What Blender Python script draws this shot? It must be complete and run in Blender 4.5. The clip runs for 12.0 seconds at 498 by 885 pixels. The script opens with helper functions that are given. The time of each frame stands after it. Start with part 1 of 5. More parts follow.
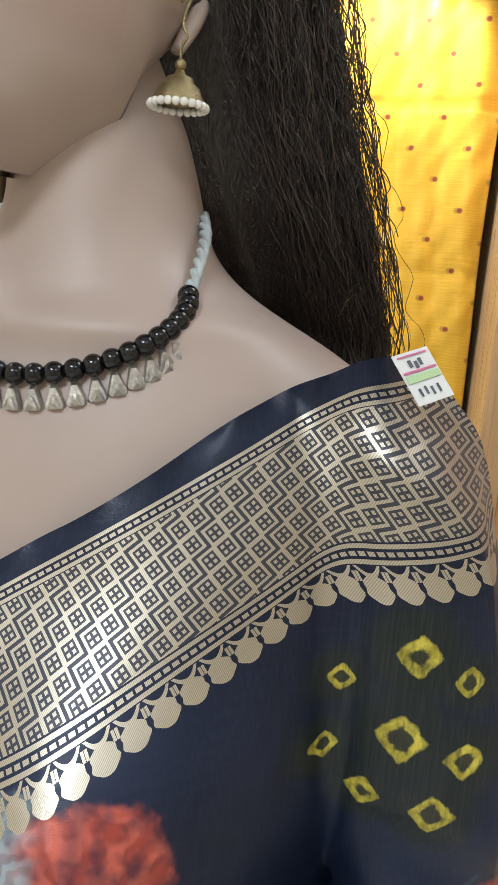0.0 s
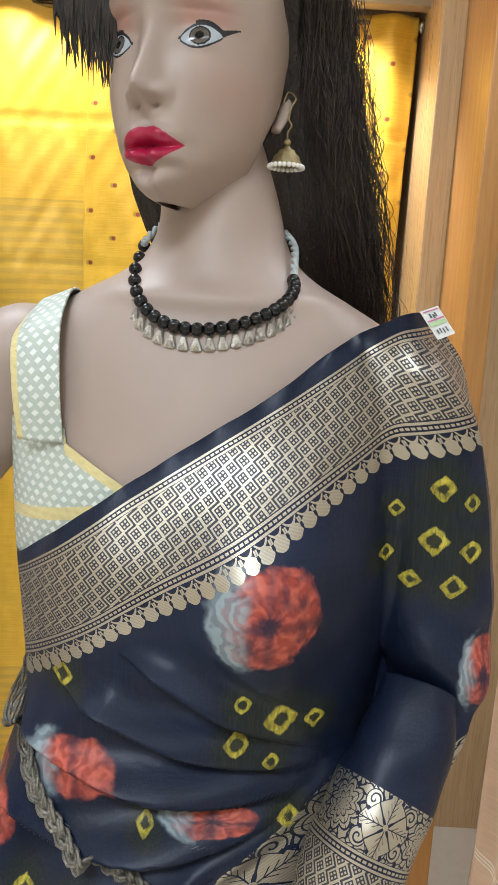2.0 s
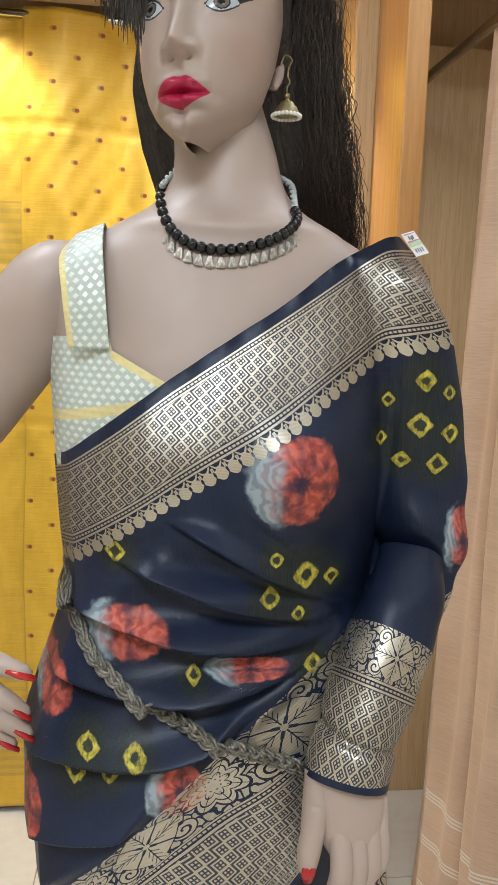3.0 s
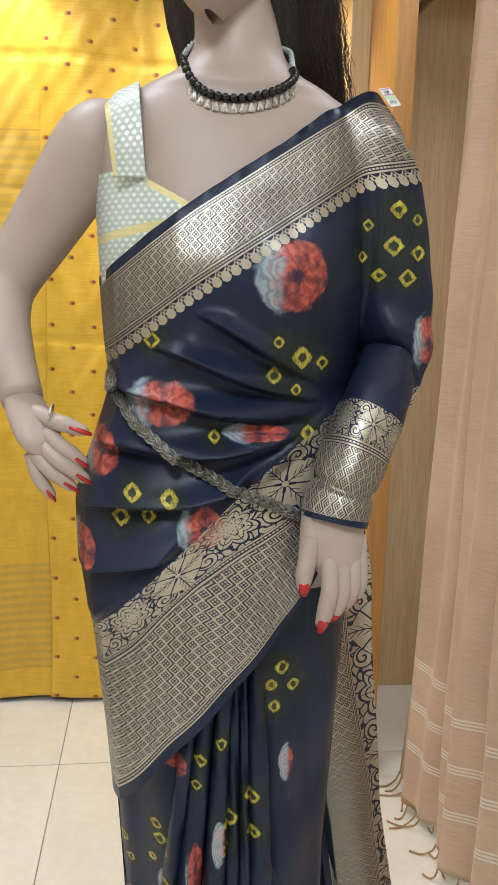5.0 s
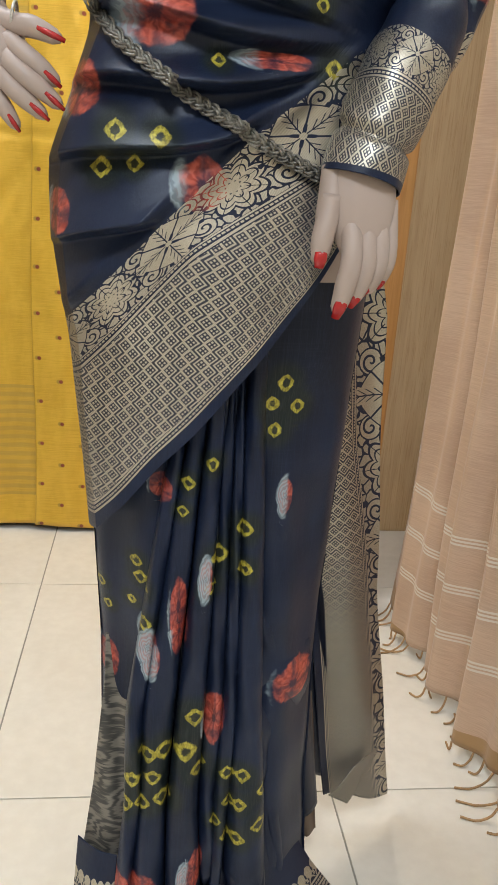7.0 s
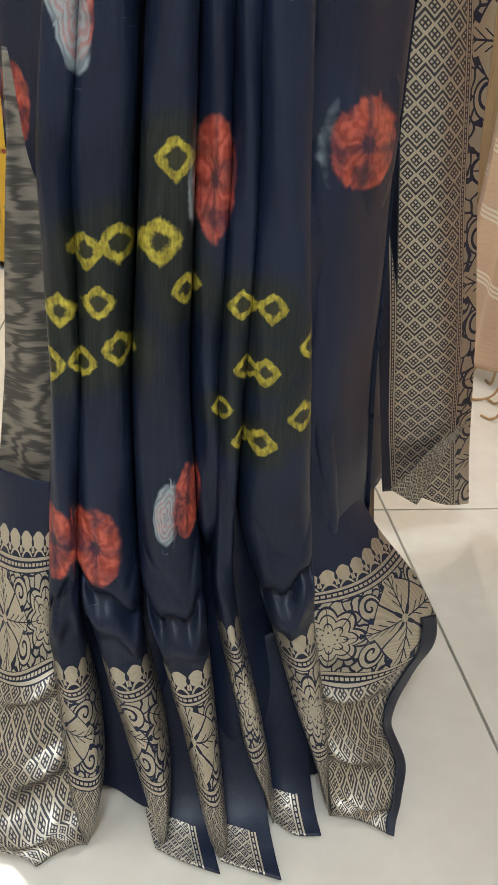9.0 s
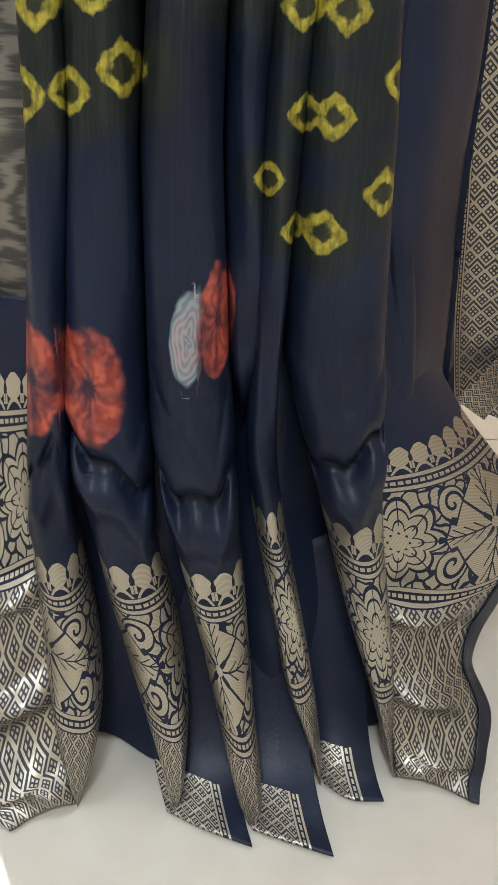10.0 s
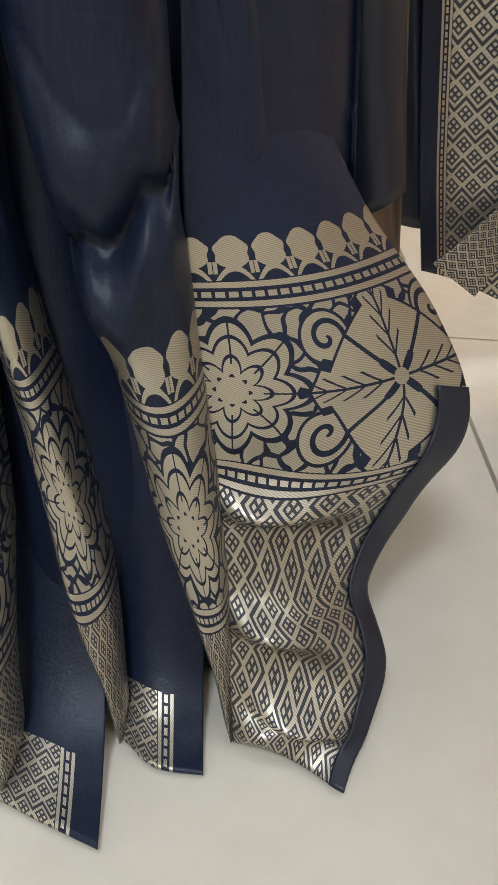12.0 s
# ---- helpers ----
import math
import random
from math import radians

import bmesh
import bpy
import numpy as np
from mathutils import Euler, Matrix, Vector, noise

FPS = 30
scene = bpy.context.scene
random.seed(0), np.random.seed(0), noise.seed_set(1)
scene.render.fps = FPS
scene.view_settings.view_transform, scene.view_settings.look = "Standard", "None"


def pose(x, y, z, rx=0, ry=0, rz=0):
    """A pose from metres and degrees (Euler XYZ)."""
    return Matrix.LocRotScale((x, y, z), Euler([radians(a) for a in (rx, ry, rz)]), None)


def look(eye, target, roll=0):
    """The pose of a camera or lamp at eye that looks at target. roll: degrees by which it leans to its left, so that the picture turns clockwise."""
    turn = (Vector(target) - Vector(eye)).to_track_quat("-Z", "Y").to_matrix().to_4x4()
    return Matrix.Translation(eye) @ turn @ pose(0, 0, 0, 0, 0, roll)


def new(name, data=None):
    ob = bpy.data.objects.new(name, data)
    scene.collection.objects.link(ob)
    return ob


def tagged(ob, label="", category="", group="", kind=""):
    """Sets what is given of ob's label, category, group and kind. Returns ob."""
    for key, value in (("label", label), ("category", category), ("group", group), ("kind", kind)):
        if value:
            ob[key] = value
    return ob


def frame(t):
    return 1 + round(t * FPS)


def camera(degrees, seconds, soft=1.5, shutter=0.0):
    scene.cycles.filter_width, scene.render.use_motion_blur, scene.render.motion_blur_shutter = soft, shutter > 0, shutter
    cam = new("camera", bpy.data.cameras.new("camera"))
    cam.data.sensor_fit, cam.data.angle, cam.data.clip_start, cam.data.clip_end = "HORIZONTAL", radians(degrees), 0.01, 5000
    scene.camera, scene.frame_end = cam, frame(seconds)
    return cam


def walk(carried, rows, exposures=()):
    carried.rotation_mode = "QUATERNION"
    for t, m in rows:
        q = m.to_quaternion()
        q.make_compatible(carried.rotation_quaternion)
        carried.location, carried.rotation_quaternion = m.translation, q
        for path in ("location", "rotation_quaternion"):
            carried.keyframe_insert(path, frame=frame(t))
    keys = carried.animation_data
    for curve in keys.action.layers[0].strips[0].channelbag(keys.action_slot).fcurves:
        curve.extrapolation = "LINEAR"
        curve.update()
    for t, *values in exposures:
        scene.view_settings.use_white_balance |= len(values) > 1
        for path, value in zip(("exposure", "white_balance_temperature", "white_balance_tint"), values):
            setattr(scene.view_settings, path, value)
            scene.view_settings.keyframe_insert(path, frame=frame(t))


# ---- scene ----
cam = camera(35.0, 12.0)
PATH = [
    (0, (-0.014, 0.195, 1.407), (-0.233, 2.143, 1.008), 5.1),
    (0.5, (-0.003, 0.14, 1.431), (-0.389, 2.032, 0.909), 3.3),
    (1, (-0.017, 0.067, 1.424), (-0.282, 1.992, 0.951), 3.4),
    (1.5, (-0.05, 0.029, 1.408), (-0.193, 1.981, 0.997), 3.6),
    (2, (-0.104, -0.012, 1.381), (-0.085, 1.959, 1.044), 3.5),
    (2.5, (-0.15, -0.075, 1.349), (0.008, 1.895, 1.039), 2.9),
    (3, (-0.182, -0.11, 1.307), (0.06, 1.856, 1.032), 1.9),
    (3.2, (-0.194, -0.126, 1.307), (0.061, 1.831, 0.983), 1.9),
    (4.8, (-0.204, -0.286, 1.196), (0.026, 1.668, 0.84), 1.8),
    (5, (-0.203, -0.285, 1.187), (0.03, 1.669, 0.829), 1.6),
    (5.5, (-0.203, -0.273, 1.151), (0.045, 1.675, 0.776), 2.0),
    (6, (-0.202, -0.267, 1.104), (0.052, 1.669, 0.674), 2.5),
    (6.5, (-0.2, -0.246, 1.041), (0.059, 1.67, 0.531), 3.2),
    (7, (-0.193, -0.211, 0.971), (0.061, 1.677, 0.363), 4.2),
    (7.2, (-0.191, -0.191, 0.944), (0.064, 1.683, 0.295), 4.4),
    (8.8, (-0.145, 0.018, 0.561), (0.073, 1.804, -0.313), 3.6),
    (9, (-0.145, 0.051, 0.522), (0.08, 1.813, -0.399), 3.4),
    (9.5, (-0.141, 0.098, 0.435), (0.066, 1.864, -0.481), 3.3),
    (10, (-0.145, 0.133, 0.383), (0.037, 1.892, -0.552), 3.5),
    (10.5, (-0.123, 0.173, 0.319), (-0.025, 1.909, -0.669), 3.6),
    (11, (-0.096, 0.205, 0.274), (-0.052, 1.908, -0.773), 3.7),
    (11.5, (-0.057, 0.223, 0.263), (-0.019, 1.905, -0.82), 3.9),
    (12, (-0.017, 0.231, 0.269), (-0.021, 1.938, -0.772), 3.6),
]
walk(cam, [(t, look(eye, target, roll)) for t, eye, target, roll in PATH])

# ---- light ----
world = bpy.data.worlds.new("world")
scene.world = world
world.use_nodes = True
world.node_tree.nodes["Background"].inputs[0].default_value = (0.9, 0.93, 1.0, 1)
world.node_tree.nodes["Background"].inputs[1].default_value = 0.06
scene.view_settings.exposure = 0.0


def area_lamp(name, x, y, z, sx, sy, watts, colour):
    data = bpy.data.lights.new(name, "AREA")
    data.shape, data.size, data.size_y, data.energy, data.color = "RECTANGLE", sx, sy, watts, colour
    ob = new(name, data)
    ob.matrix_world = pose(x, y, z)
    return ob


def spot_lamp(name, eye, target, watts, degrees, colour):
    data = bpy.data.lights.new(name, "SPOT")
    data.energy, data.spot_size, data.spot_blend, data.shadow_soft_size, data.color = watts, radians(degrees), 0.6, 0.03, colour
    ob = new(name, data)
    ob.matrix_world = look(eye, target)
    return ob


PANELS = ((-0.75, 0.75, 15), (0.75, 0.85, 7), (-0.50, -1.25, 38), (0.9, -0.9, 4))
for px, py, watts in PANELS:
    area_lamp("ceiling_panel_lamp", px, py, 2.62, 0.55, 0.55, watts, (0.83, 0.955, 1.09))
spot_lamp("downlight_lamp", (0.03, 1.80, 2.115), (0.03, 1.89, 1.5), 31, 100, (1.0, 0.95, 0.85))
spot_lamp("downlight_lamp", (-0.66, 1.80, 2.115), (-0.66, 1.89, 1.5), 23, 100, (1.0, 0.95, 0.85))


# ---- numbers to shapes ----
def tab(*pairs, smooth=0.03):
    """A smoothed curve through a few (position, value) pairs."""
    p = sorted(pairs)
    xs, ys = np.array([a for a, b in p], float), np.array([b for a, b in p], float)
    lo, hi = xs[0], xs[-1]
    pad = (hi - lo) * 0.25
    fine = np.linspace(lo - pad, hi + pad, 900)
    step = fine[1] - fine[0]
    ext = np.interp(fine, np.r_[lo - pad, xs, hi + pad],
                    np.r_[ys[0] - (ys[1] - ys[0]) / (xs[1] - xs[0]) * pad, ys, ys[-1] + (ys[-1] - ys[-2]) / (xs[-1] - xs[-2]) * pad])
    n = max(1, int(smooth * (hi - lo) / step))
    k = np.exp(-0.5 * (np.arange(-3 * n, 3 * n + 1) / n) ** 2)
    vals = np.convolve(np.pad(ext, 3 * n, mode="edge"), k / k.sum(), mode="valid")
    return lambda z: np.interp(z, fine, vals)


def sstep(a, b, x):
    t = np.clip((x - a) / (b - a), 0, 1)
    return t * t * (3 - 2 * t)


def smin(a, b, k):
    h = np.clip(0.5 + 0.5 * (b - a) / k, 0, 1)
    return b + (a - b) * h - k * h * (1 - h)


def wob(x, y, f, seed=0.0):
    """Cheap smooth ripple, about -1 to 1."""
    return (np.sin(x * f + seed) * np.cos(y * f * 1.3 + 2.1 * seed) + np.sin((x + y) * f * 0.61 + 3 * seed) + np.cos((x * 0.7 - y) * f * 1.7 + seed)) / 3


def link_mesh(name, verts, faces, mat, parent=None, label="", smooth=True, attrs=None, slots=None):
    me = bpy.data.meshes.new(name)
    me.from_pydata([tuple(v) for v in verts], [], faces)
    for m in (mat if isinstance(mat, (list, tuple)) else [mat]):
        me.materials.append(m)
    if slots is not None:
        me.polygons.foreach_set("material_index", np.asarray(slots, dtype=np.int32))
    if smooth:
        me.polygons.foreach_set("use_smooth", [True] * len(me.polygons))
    for key, val in (attrs or {}).items():
        a = me.attributes.new(key, "FLOAT_VECTOR", "POINT")
        a.data.foreach_set("vector", np.asarray(val, dtype=np.float32).reshape(-1))
    me.update()
    ob = new(name, me)
    if parent is not None:
        ob.parent = parent
    if label:
        ob["label"] = label
    return ob


def grid_faces(nu, nv, loop=False, base=0):
    out = []
    for i in range(nu if loop else nu - 1):
        a, b = base + i * nv, base + ((i + 1) % nu) * nv
        for j in range(nv - 1):
            out.append((a + j, b + j, b + j + 1, a + j + 1))
    return out


def sheet(name, X, Y, Z, mat, parent=None, label="", attrs=None, loop=False, thick=0.0):
    nu, nv = X.shape
    ob = link_mesh(name, np.stack([X, Y, Z], -1).reshape(-1, 3), grid_faces(nu, nv, loop), mat, parent, label,
                   attrs={k: np.stack(np.broadcast_arrays(*v), -1).reshape(-1, 3) for k, v in (attrs or {}).items()})
    if thick:
        mod = ob.modifiers.new("thickness", "SOLIDIFY")
        mod.thickness, mod.offset = thick, 0
    return ob


def part(name, bm, material, parent, label=""):
    me = bpy.data.meshes.new(name)
    bm.to_mesh(me)
    bm.free()
    me.materials.append(material)
    ob = new(name, me)
    ob.parent = parent
    if label:
        ob["label"] = label
    return ob


def box_bm(x0, x1, y0, y1, z0, z1, bevel=0.0):
    bm = bmesh.new()
    bmesh.ops.create_cube(bm, size=1)
    for v in bm.verts:
        v.co = Vector((x0 + (v.co.x + 0.5) * (x1 - x0), y0 + (v.co.y + 0.5) * (y1 - y0), z0 + (v.co.z + 0.5) * (z1 - z0)))
    if bevel:
        bmesh.ops.bevel(bm, geom=list(bm.edges), offset=bevel, segments=2, affect="EDGES", profile=0.7)
    return bm


def box(name, x0, x1, y0, y1, z0, z1, mat, bevel=0.0, parent=None, label="", kind="", category=""):
    ob = part(name, box_bm(x0, x1, y0, y1, z0, z1, bevel), mat, parent)
    return tagged(ob, label, category, "", kind)


def tube(points, radii, sides=12, caps=True, flat=1.0, up=(0, 0, 1)):
    """Verts and faces of a tube along points."""
    pts = [Vector(p) for p in points]
    verts, faces = [], []
    n = len(pts)
    side = None
    for i, p in enumerate(pts):
        d = (pts[min(i + 1, n - 1)] - pts[max(i - 1, 0)]).normalized()
        if side is None:
            ref = Vector(up) if abs(d.dot(Vector(up))) < 0.9 else Vector((0, 1, 0))
            side = d.cross(ref).normalized()
        side = (side - d * side.dot(d)).normalized()
        oth = d.cross(side)
        r = radii[i] if hasattr(radii, "__len__") else radii
        for k in range(sides):
            a = 2 * math.pi * k / sides
            verts.append(p + side * (math.cos(a) * r) + oth * (math.sin(a) * r * flat))
    for i in range(n - 1):
        for k in range(sides):
            a, b = i * sides + k, i * sides + (k + 1) % sides
            faces.append((a, b, b + sides, a + sides))
    if caps:
        faces.append(tuple(range(sides))[::-1])
        faces.append(tuple((n - 1) * sides + k for k in range(sides)))
    return verts, faces


def smooth_path(pts, n, radii=None):
    """n points along a Catmull-Rom curve through pts (and radii to suit)."""
    P = np.array(pts, float)
    if radii is not None:
        P = np.c_[P, radii]
    P = np.vstack([2 * P[0] - P[1], P, 2 * P[-1] - P[-2]])
    out = []
    m = len(P) - 3
    for t in np.linspace(0, m, n):
        i = min(int(t), m - 1)
        f = t - i
        a, b, c, d = P[i], P[i + 1], P[i + 2], P[i + 3]
        out.append(0.5 * (2 * b + (c - a) * f + (2 * a - 5 * b + 4 * c - d) * f * f + (3 * b - a - 3 * c + d) * f ** 3))
    out = np.array(out)
    return (out[:, :3], out[:, 3]) if radii is not None else out


class Pile:
    """Several shapes gathered into one mesh."""

    def __init__(self):
        self.v, self.f, self.s = [], [], []

    def add(self, verts, faces, slot=0):
        b = len(self.v)
        self.v += [tuple(v) for v in verts]
        self.f += [tuple(b + i for i in f) for f in faces]
        self.s += [slot] * len(faces)

    def link(self, name, mats, parent=None, label="", smooth=True):
        return link_mesh(name, self.v, self.f, mats, parent, label, smooth, slots=self.s)


# ---- materials ----
class Nodes:
    def __init__(self, name):
        self.mat = bpy.data.materials.new(name)
        self.mat.use_nodes = True
        self.t = self.mat.node_tree
        self.out = self.t.nodes["Principled BSDF"]

    def node(self, kind, **kw):
        n = self.t.nodes.new(kind)
        for k, v in kw.items():
            setattr(n, k, v)
        return n

    def put(self, sock, val):
        if isinstance(val, bpy.types.NodeSocket):
            self.t.links.new(val, sock)
        elif isinstance(val, tuple) and len(val) == 3 and sock.type == "RGBA":
            sock.default_value = (*val, 1)
        else:
            sock.default_value = val

    def m(self, op, a, b=None, c=None):
        n = self.node("ShaderNodeMath", operation=op)
        for s, v in zip(n.inputs, (a, b, c)):
            if v is not None:
                self.put(s, v)
        return n.outputs[0]

    def add(self, a, b): return self.m("ADD", a, b)
    def sub(self, a, b): return self.m("SUBTRACT", a, b)
    def mul(self, a, b): return self.m("MULTIPLY", a, b)
    def big(self, a, b): return self.m("MAXIMUM", a, b)
    def small(self, a, b): return self.m("MINIMUM", a, b)
    def gt(self, a, b): return self.m("GREATER_THAN", a, b)
    def lt(self, a, b): return self.m("LESS_THAN", a, b)

    def ramp(self, x, a, b, lo=0.0, hi=1.0):
        n = self.node("ShaderNodeMapRange", interpolation_type="SMOOTHSTEP")
        for i, v in enumerate((x, a, b, lo, hi)):
            self.put(n.inputs[i], v)
        return n.outputs[0]

    def inside(self, x, a, b):
        return self.mul(self.gt(x, a), self.lt(x, b))

    def mix(self, f, a, b):
        n = self.node("ShaderNodeMix", data_type="RGBA")
        self.put(n.inputs[0], f)
        self.put(n.inputs[6], a)
        self.put(n.inputs[7], b)
        return n.outputs[2]

    def attr(self, name):
        n = self.node("ShaderNodeAttribute", attribute_name=name)
        s = self.node("ShaderNodeSeparateXYZ")
        self.t.links.new(n.outputs["Vector"], s.inputs[0])
        return n.outputs["Vector"], s.outputs[0], s.outputs[1], s.outputs[2]

    def vec(self, x, y, z=0.0):
        n = self.node("ShaderNodeCombineXYZ")
        for s, v in zip(n.inputs, (x, y, z)):
            self.put(s, v)
        return n.outputs[0]

    def coord(self):
        return self.node("ShaderNodeTexCoord").outputs["Object"]

    def stretch(self, v, sx, sy, sz):
        n = self.node("ShaderNodeMapping")
        self.put(n.inputs[0], v)
        n.inputs["Scale"].default_value = (sx, sy, sz)
        return n.outputs[0]

    def noise(self, v, scale, detail=3.0, rough=0.55, out=0):
        n = self.node("ShaderNodeTexNoise")
        self.put(n.inputs["Vector"], v)
        n.inputs["Scale"].default_value, n.inputs["Detail"].default_value, n.inputs["Roughness"].default_value = scale, detail, rough
        return n.outputs[out]

    def bump(self, h, strength, dist=0.001):
        n = self.node("ShaderNodeBump")
        n.inputs["Strength"].default_value, n.inputs["Distance"].default_value = strength, dist
        self.put(n.inputs["Height"], h)
        self.t.links.new(n.outputs[0], self.out.inputs["Normal"])

    def set(self, **kw):
        names = dict(colour="Base Color", rough="Roughness", metal="Metallic", spec="Specular IOR Level", sheen="Sheen Weight",
                     coat="Coat Weight", coat_rough="Coat Roughness", alpha="Alpha", emit="Emission Color", power="Emission Strength", trans="Transmission Weight")
        for k, v in kw.items():
            self.put(self.out.inputs[names[k]], v)
        return self.mat


def plain(name, colour, rough=0.5, metal=0.0, vary=0.12, scale=30.0, bump=0.0, **kw):
    n = Nodes(name)
    f = n.noise(n.coord(), scale, 4)
    g = n.noise(n.coord(), scale * 0.13, 2)
    dark = tuple(c * (1 - vary) for c in colour)
    light = tuple(min(1, c * (1 + vary)) for c in colour)
    n.set(colour=n.mix(n.ramp(n.add(n.mul(f, 0.5), n.mul(g, 0.5)), 0.3, 0.7), dark, light), rough=n.ramp(f, 0.2, 0.8, rough * 0.88, rough * 1.12), metal=metal, **kw)
    if bump:
        n.bump(n.noise(n.coord(), scale * 6, 3), bump)
    return n.mat


GOLD = (0.61, 0.558, 0.455)


def flowers(n, s, v, high):
    """Floral brocade: lotus heads, leafy lozenges and scrolls in turn, with small leaves between them."""
    run = n.m("DIVIDE", s, 1.95 * high)
    y = n.sub(v, 0.5)
    ay = n.m("ABSOLUTE", y)
    da = n.mul(n.sub(n.m("FRACT", n.add(run, 0.5)), 0.5), 1.95)
    db = n.mul(n.sub(n.m("FRACT", run), 0.5), 1.95)
    aa, ab = n.m("ABSOLUTE", da), n.m("ABSOLUTE", db)
    # lotus: scalloped petals ring by ring
    r = n.m("SQRT", n.add(n.mul(da, da), n.mul(y, y)))
    ang = n.m("ARCTAN2", y, da)
    lobe = n.m("ABSOLUTE", n.m("COSINE", n.mul(ang, 4.0)))
    lotus = n.lt(r, n.add(0.30, n.mul(lobe, 0.12)))
    scallop = n.lt(n.m("FRACT", n.sub(n.mul(r, 8.5), n.mul(lobe, 0.75))), 0.20)
    rib = n.lt(n.mul(n.m("ABSOLUTE", n.m("SINE", n.mul(ang, 4.0))), r), 0.022)
    lotus_gold = n.sub(1.0, n.big(n.mul(scallop, n.gt(r, 0.09)), n.mul(rib, n.gt(r, 0.17))))
    # small scrolls on both sides of the lotus
    sx, sy = n.sub(aa, 0.56), n.sub(ay, 0.30)
    rs = n.m("SQRT", n.add(n.mul(sx, sx), n.mul(sy, sy)))
    turn = n.mul(n.m("ARCTAN2", sy, sx), 0.1592)
    scroll = n.lt(rs, 0.15)
    scroll_gold = n.gt(n.m("FRACT", n.add(n.mul(rs, 9.5), turn)), 0.30)
    # lozenge of four toothed leaves with midribs and side veins
    rb = n.m("SQRT", n.add(n.mul(db, db), n.mul(y, y)))
    tb = n.mul(n.m("ARCTAN2", y, db), 2.0)
    mid, gap = n.mul(n.m("ABSOLUTE", n.m("SINE", tb)), rb), n.mul(n.m("ABSOLUTE", n.m("COSINE", tb)), rb)
    tooth = n.m("ABSOLUTE", n.sub(n.m("FRACT", n.mul(rb, 9.0)), 0.5))
    reach = n.add(n.add(n.mul(ab, 0.92), n.mul(ay, 0.92)), n.mul(tooth, 0.13))
    loz, near_loz = n.lt(reach, 0.56), n.lt(reach, 0.60)
    vein = n.lt(n.m("FRACT", n.sub(n.mul(rb, 9.0), n.mul(mid, 8.0))), 0.20)
    cut = n.big(n.lt(mid, 0.017), n.big(n.lt(gap, 0.026), n.mul(vein, n.inside(mid, 0.017, 0.16))))
    loz_gold = n.sub(1.0, n.mul(cut, n.gt(rb, 0.05)))
    # small pointed leaves fill the ground
    q = n.vec(n.m("DIVIDE", s, high), v)
    cells = n.node("ShaderNodeTexVoronoi", voronoi_dimensions="2D", feature="DISTANCE_TO_EDGE")
    bent = n.node("ShaderNodeVectorMath", operation="MULTIPLY_ADD")
    n.put(bent.inputs[0], n.noise(q, 5.0, 1, out=1))
    bent.inputs[1].default_value = (0.22, 0.22, 0)
    n.put(bent.inputs[2], q)
    n.put(cells.inputs["Vector"], bent.outputs[0])
    cells.inputs["Scale"].default_value = 6.5
    fill = n.gt(cells.outputs["Distance"], 0.10)
    g = n.mul(fill, 0.9)
    near_lotus = n.lt(r, n.add(0.34, n.mul(lobe, 0.12)))
    g = n.mul(g, n.mul(n.sub(1.0, near_loz), n.mul(n.sub(1.0, near_lotus), n.gt(rs, 0.17))))
    g = n.big(g, n.mul(scroll, scroll_gold))
    g = n.add(n.mul(g, n.sub(1.0, near_lotus)), n.mul(lotus, lotus_gold))
    return n.add(n.mul(g, n.sub(1.0, near_loz)), n.mul(loz, loz_gold))


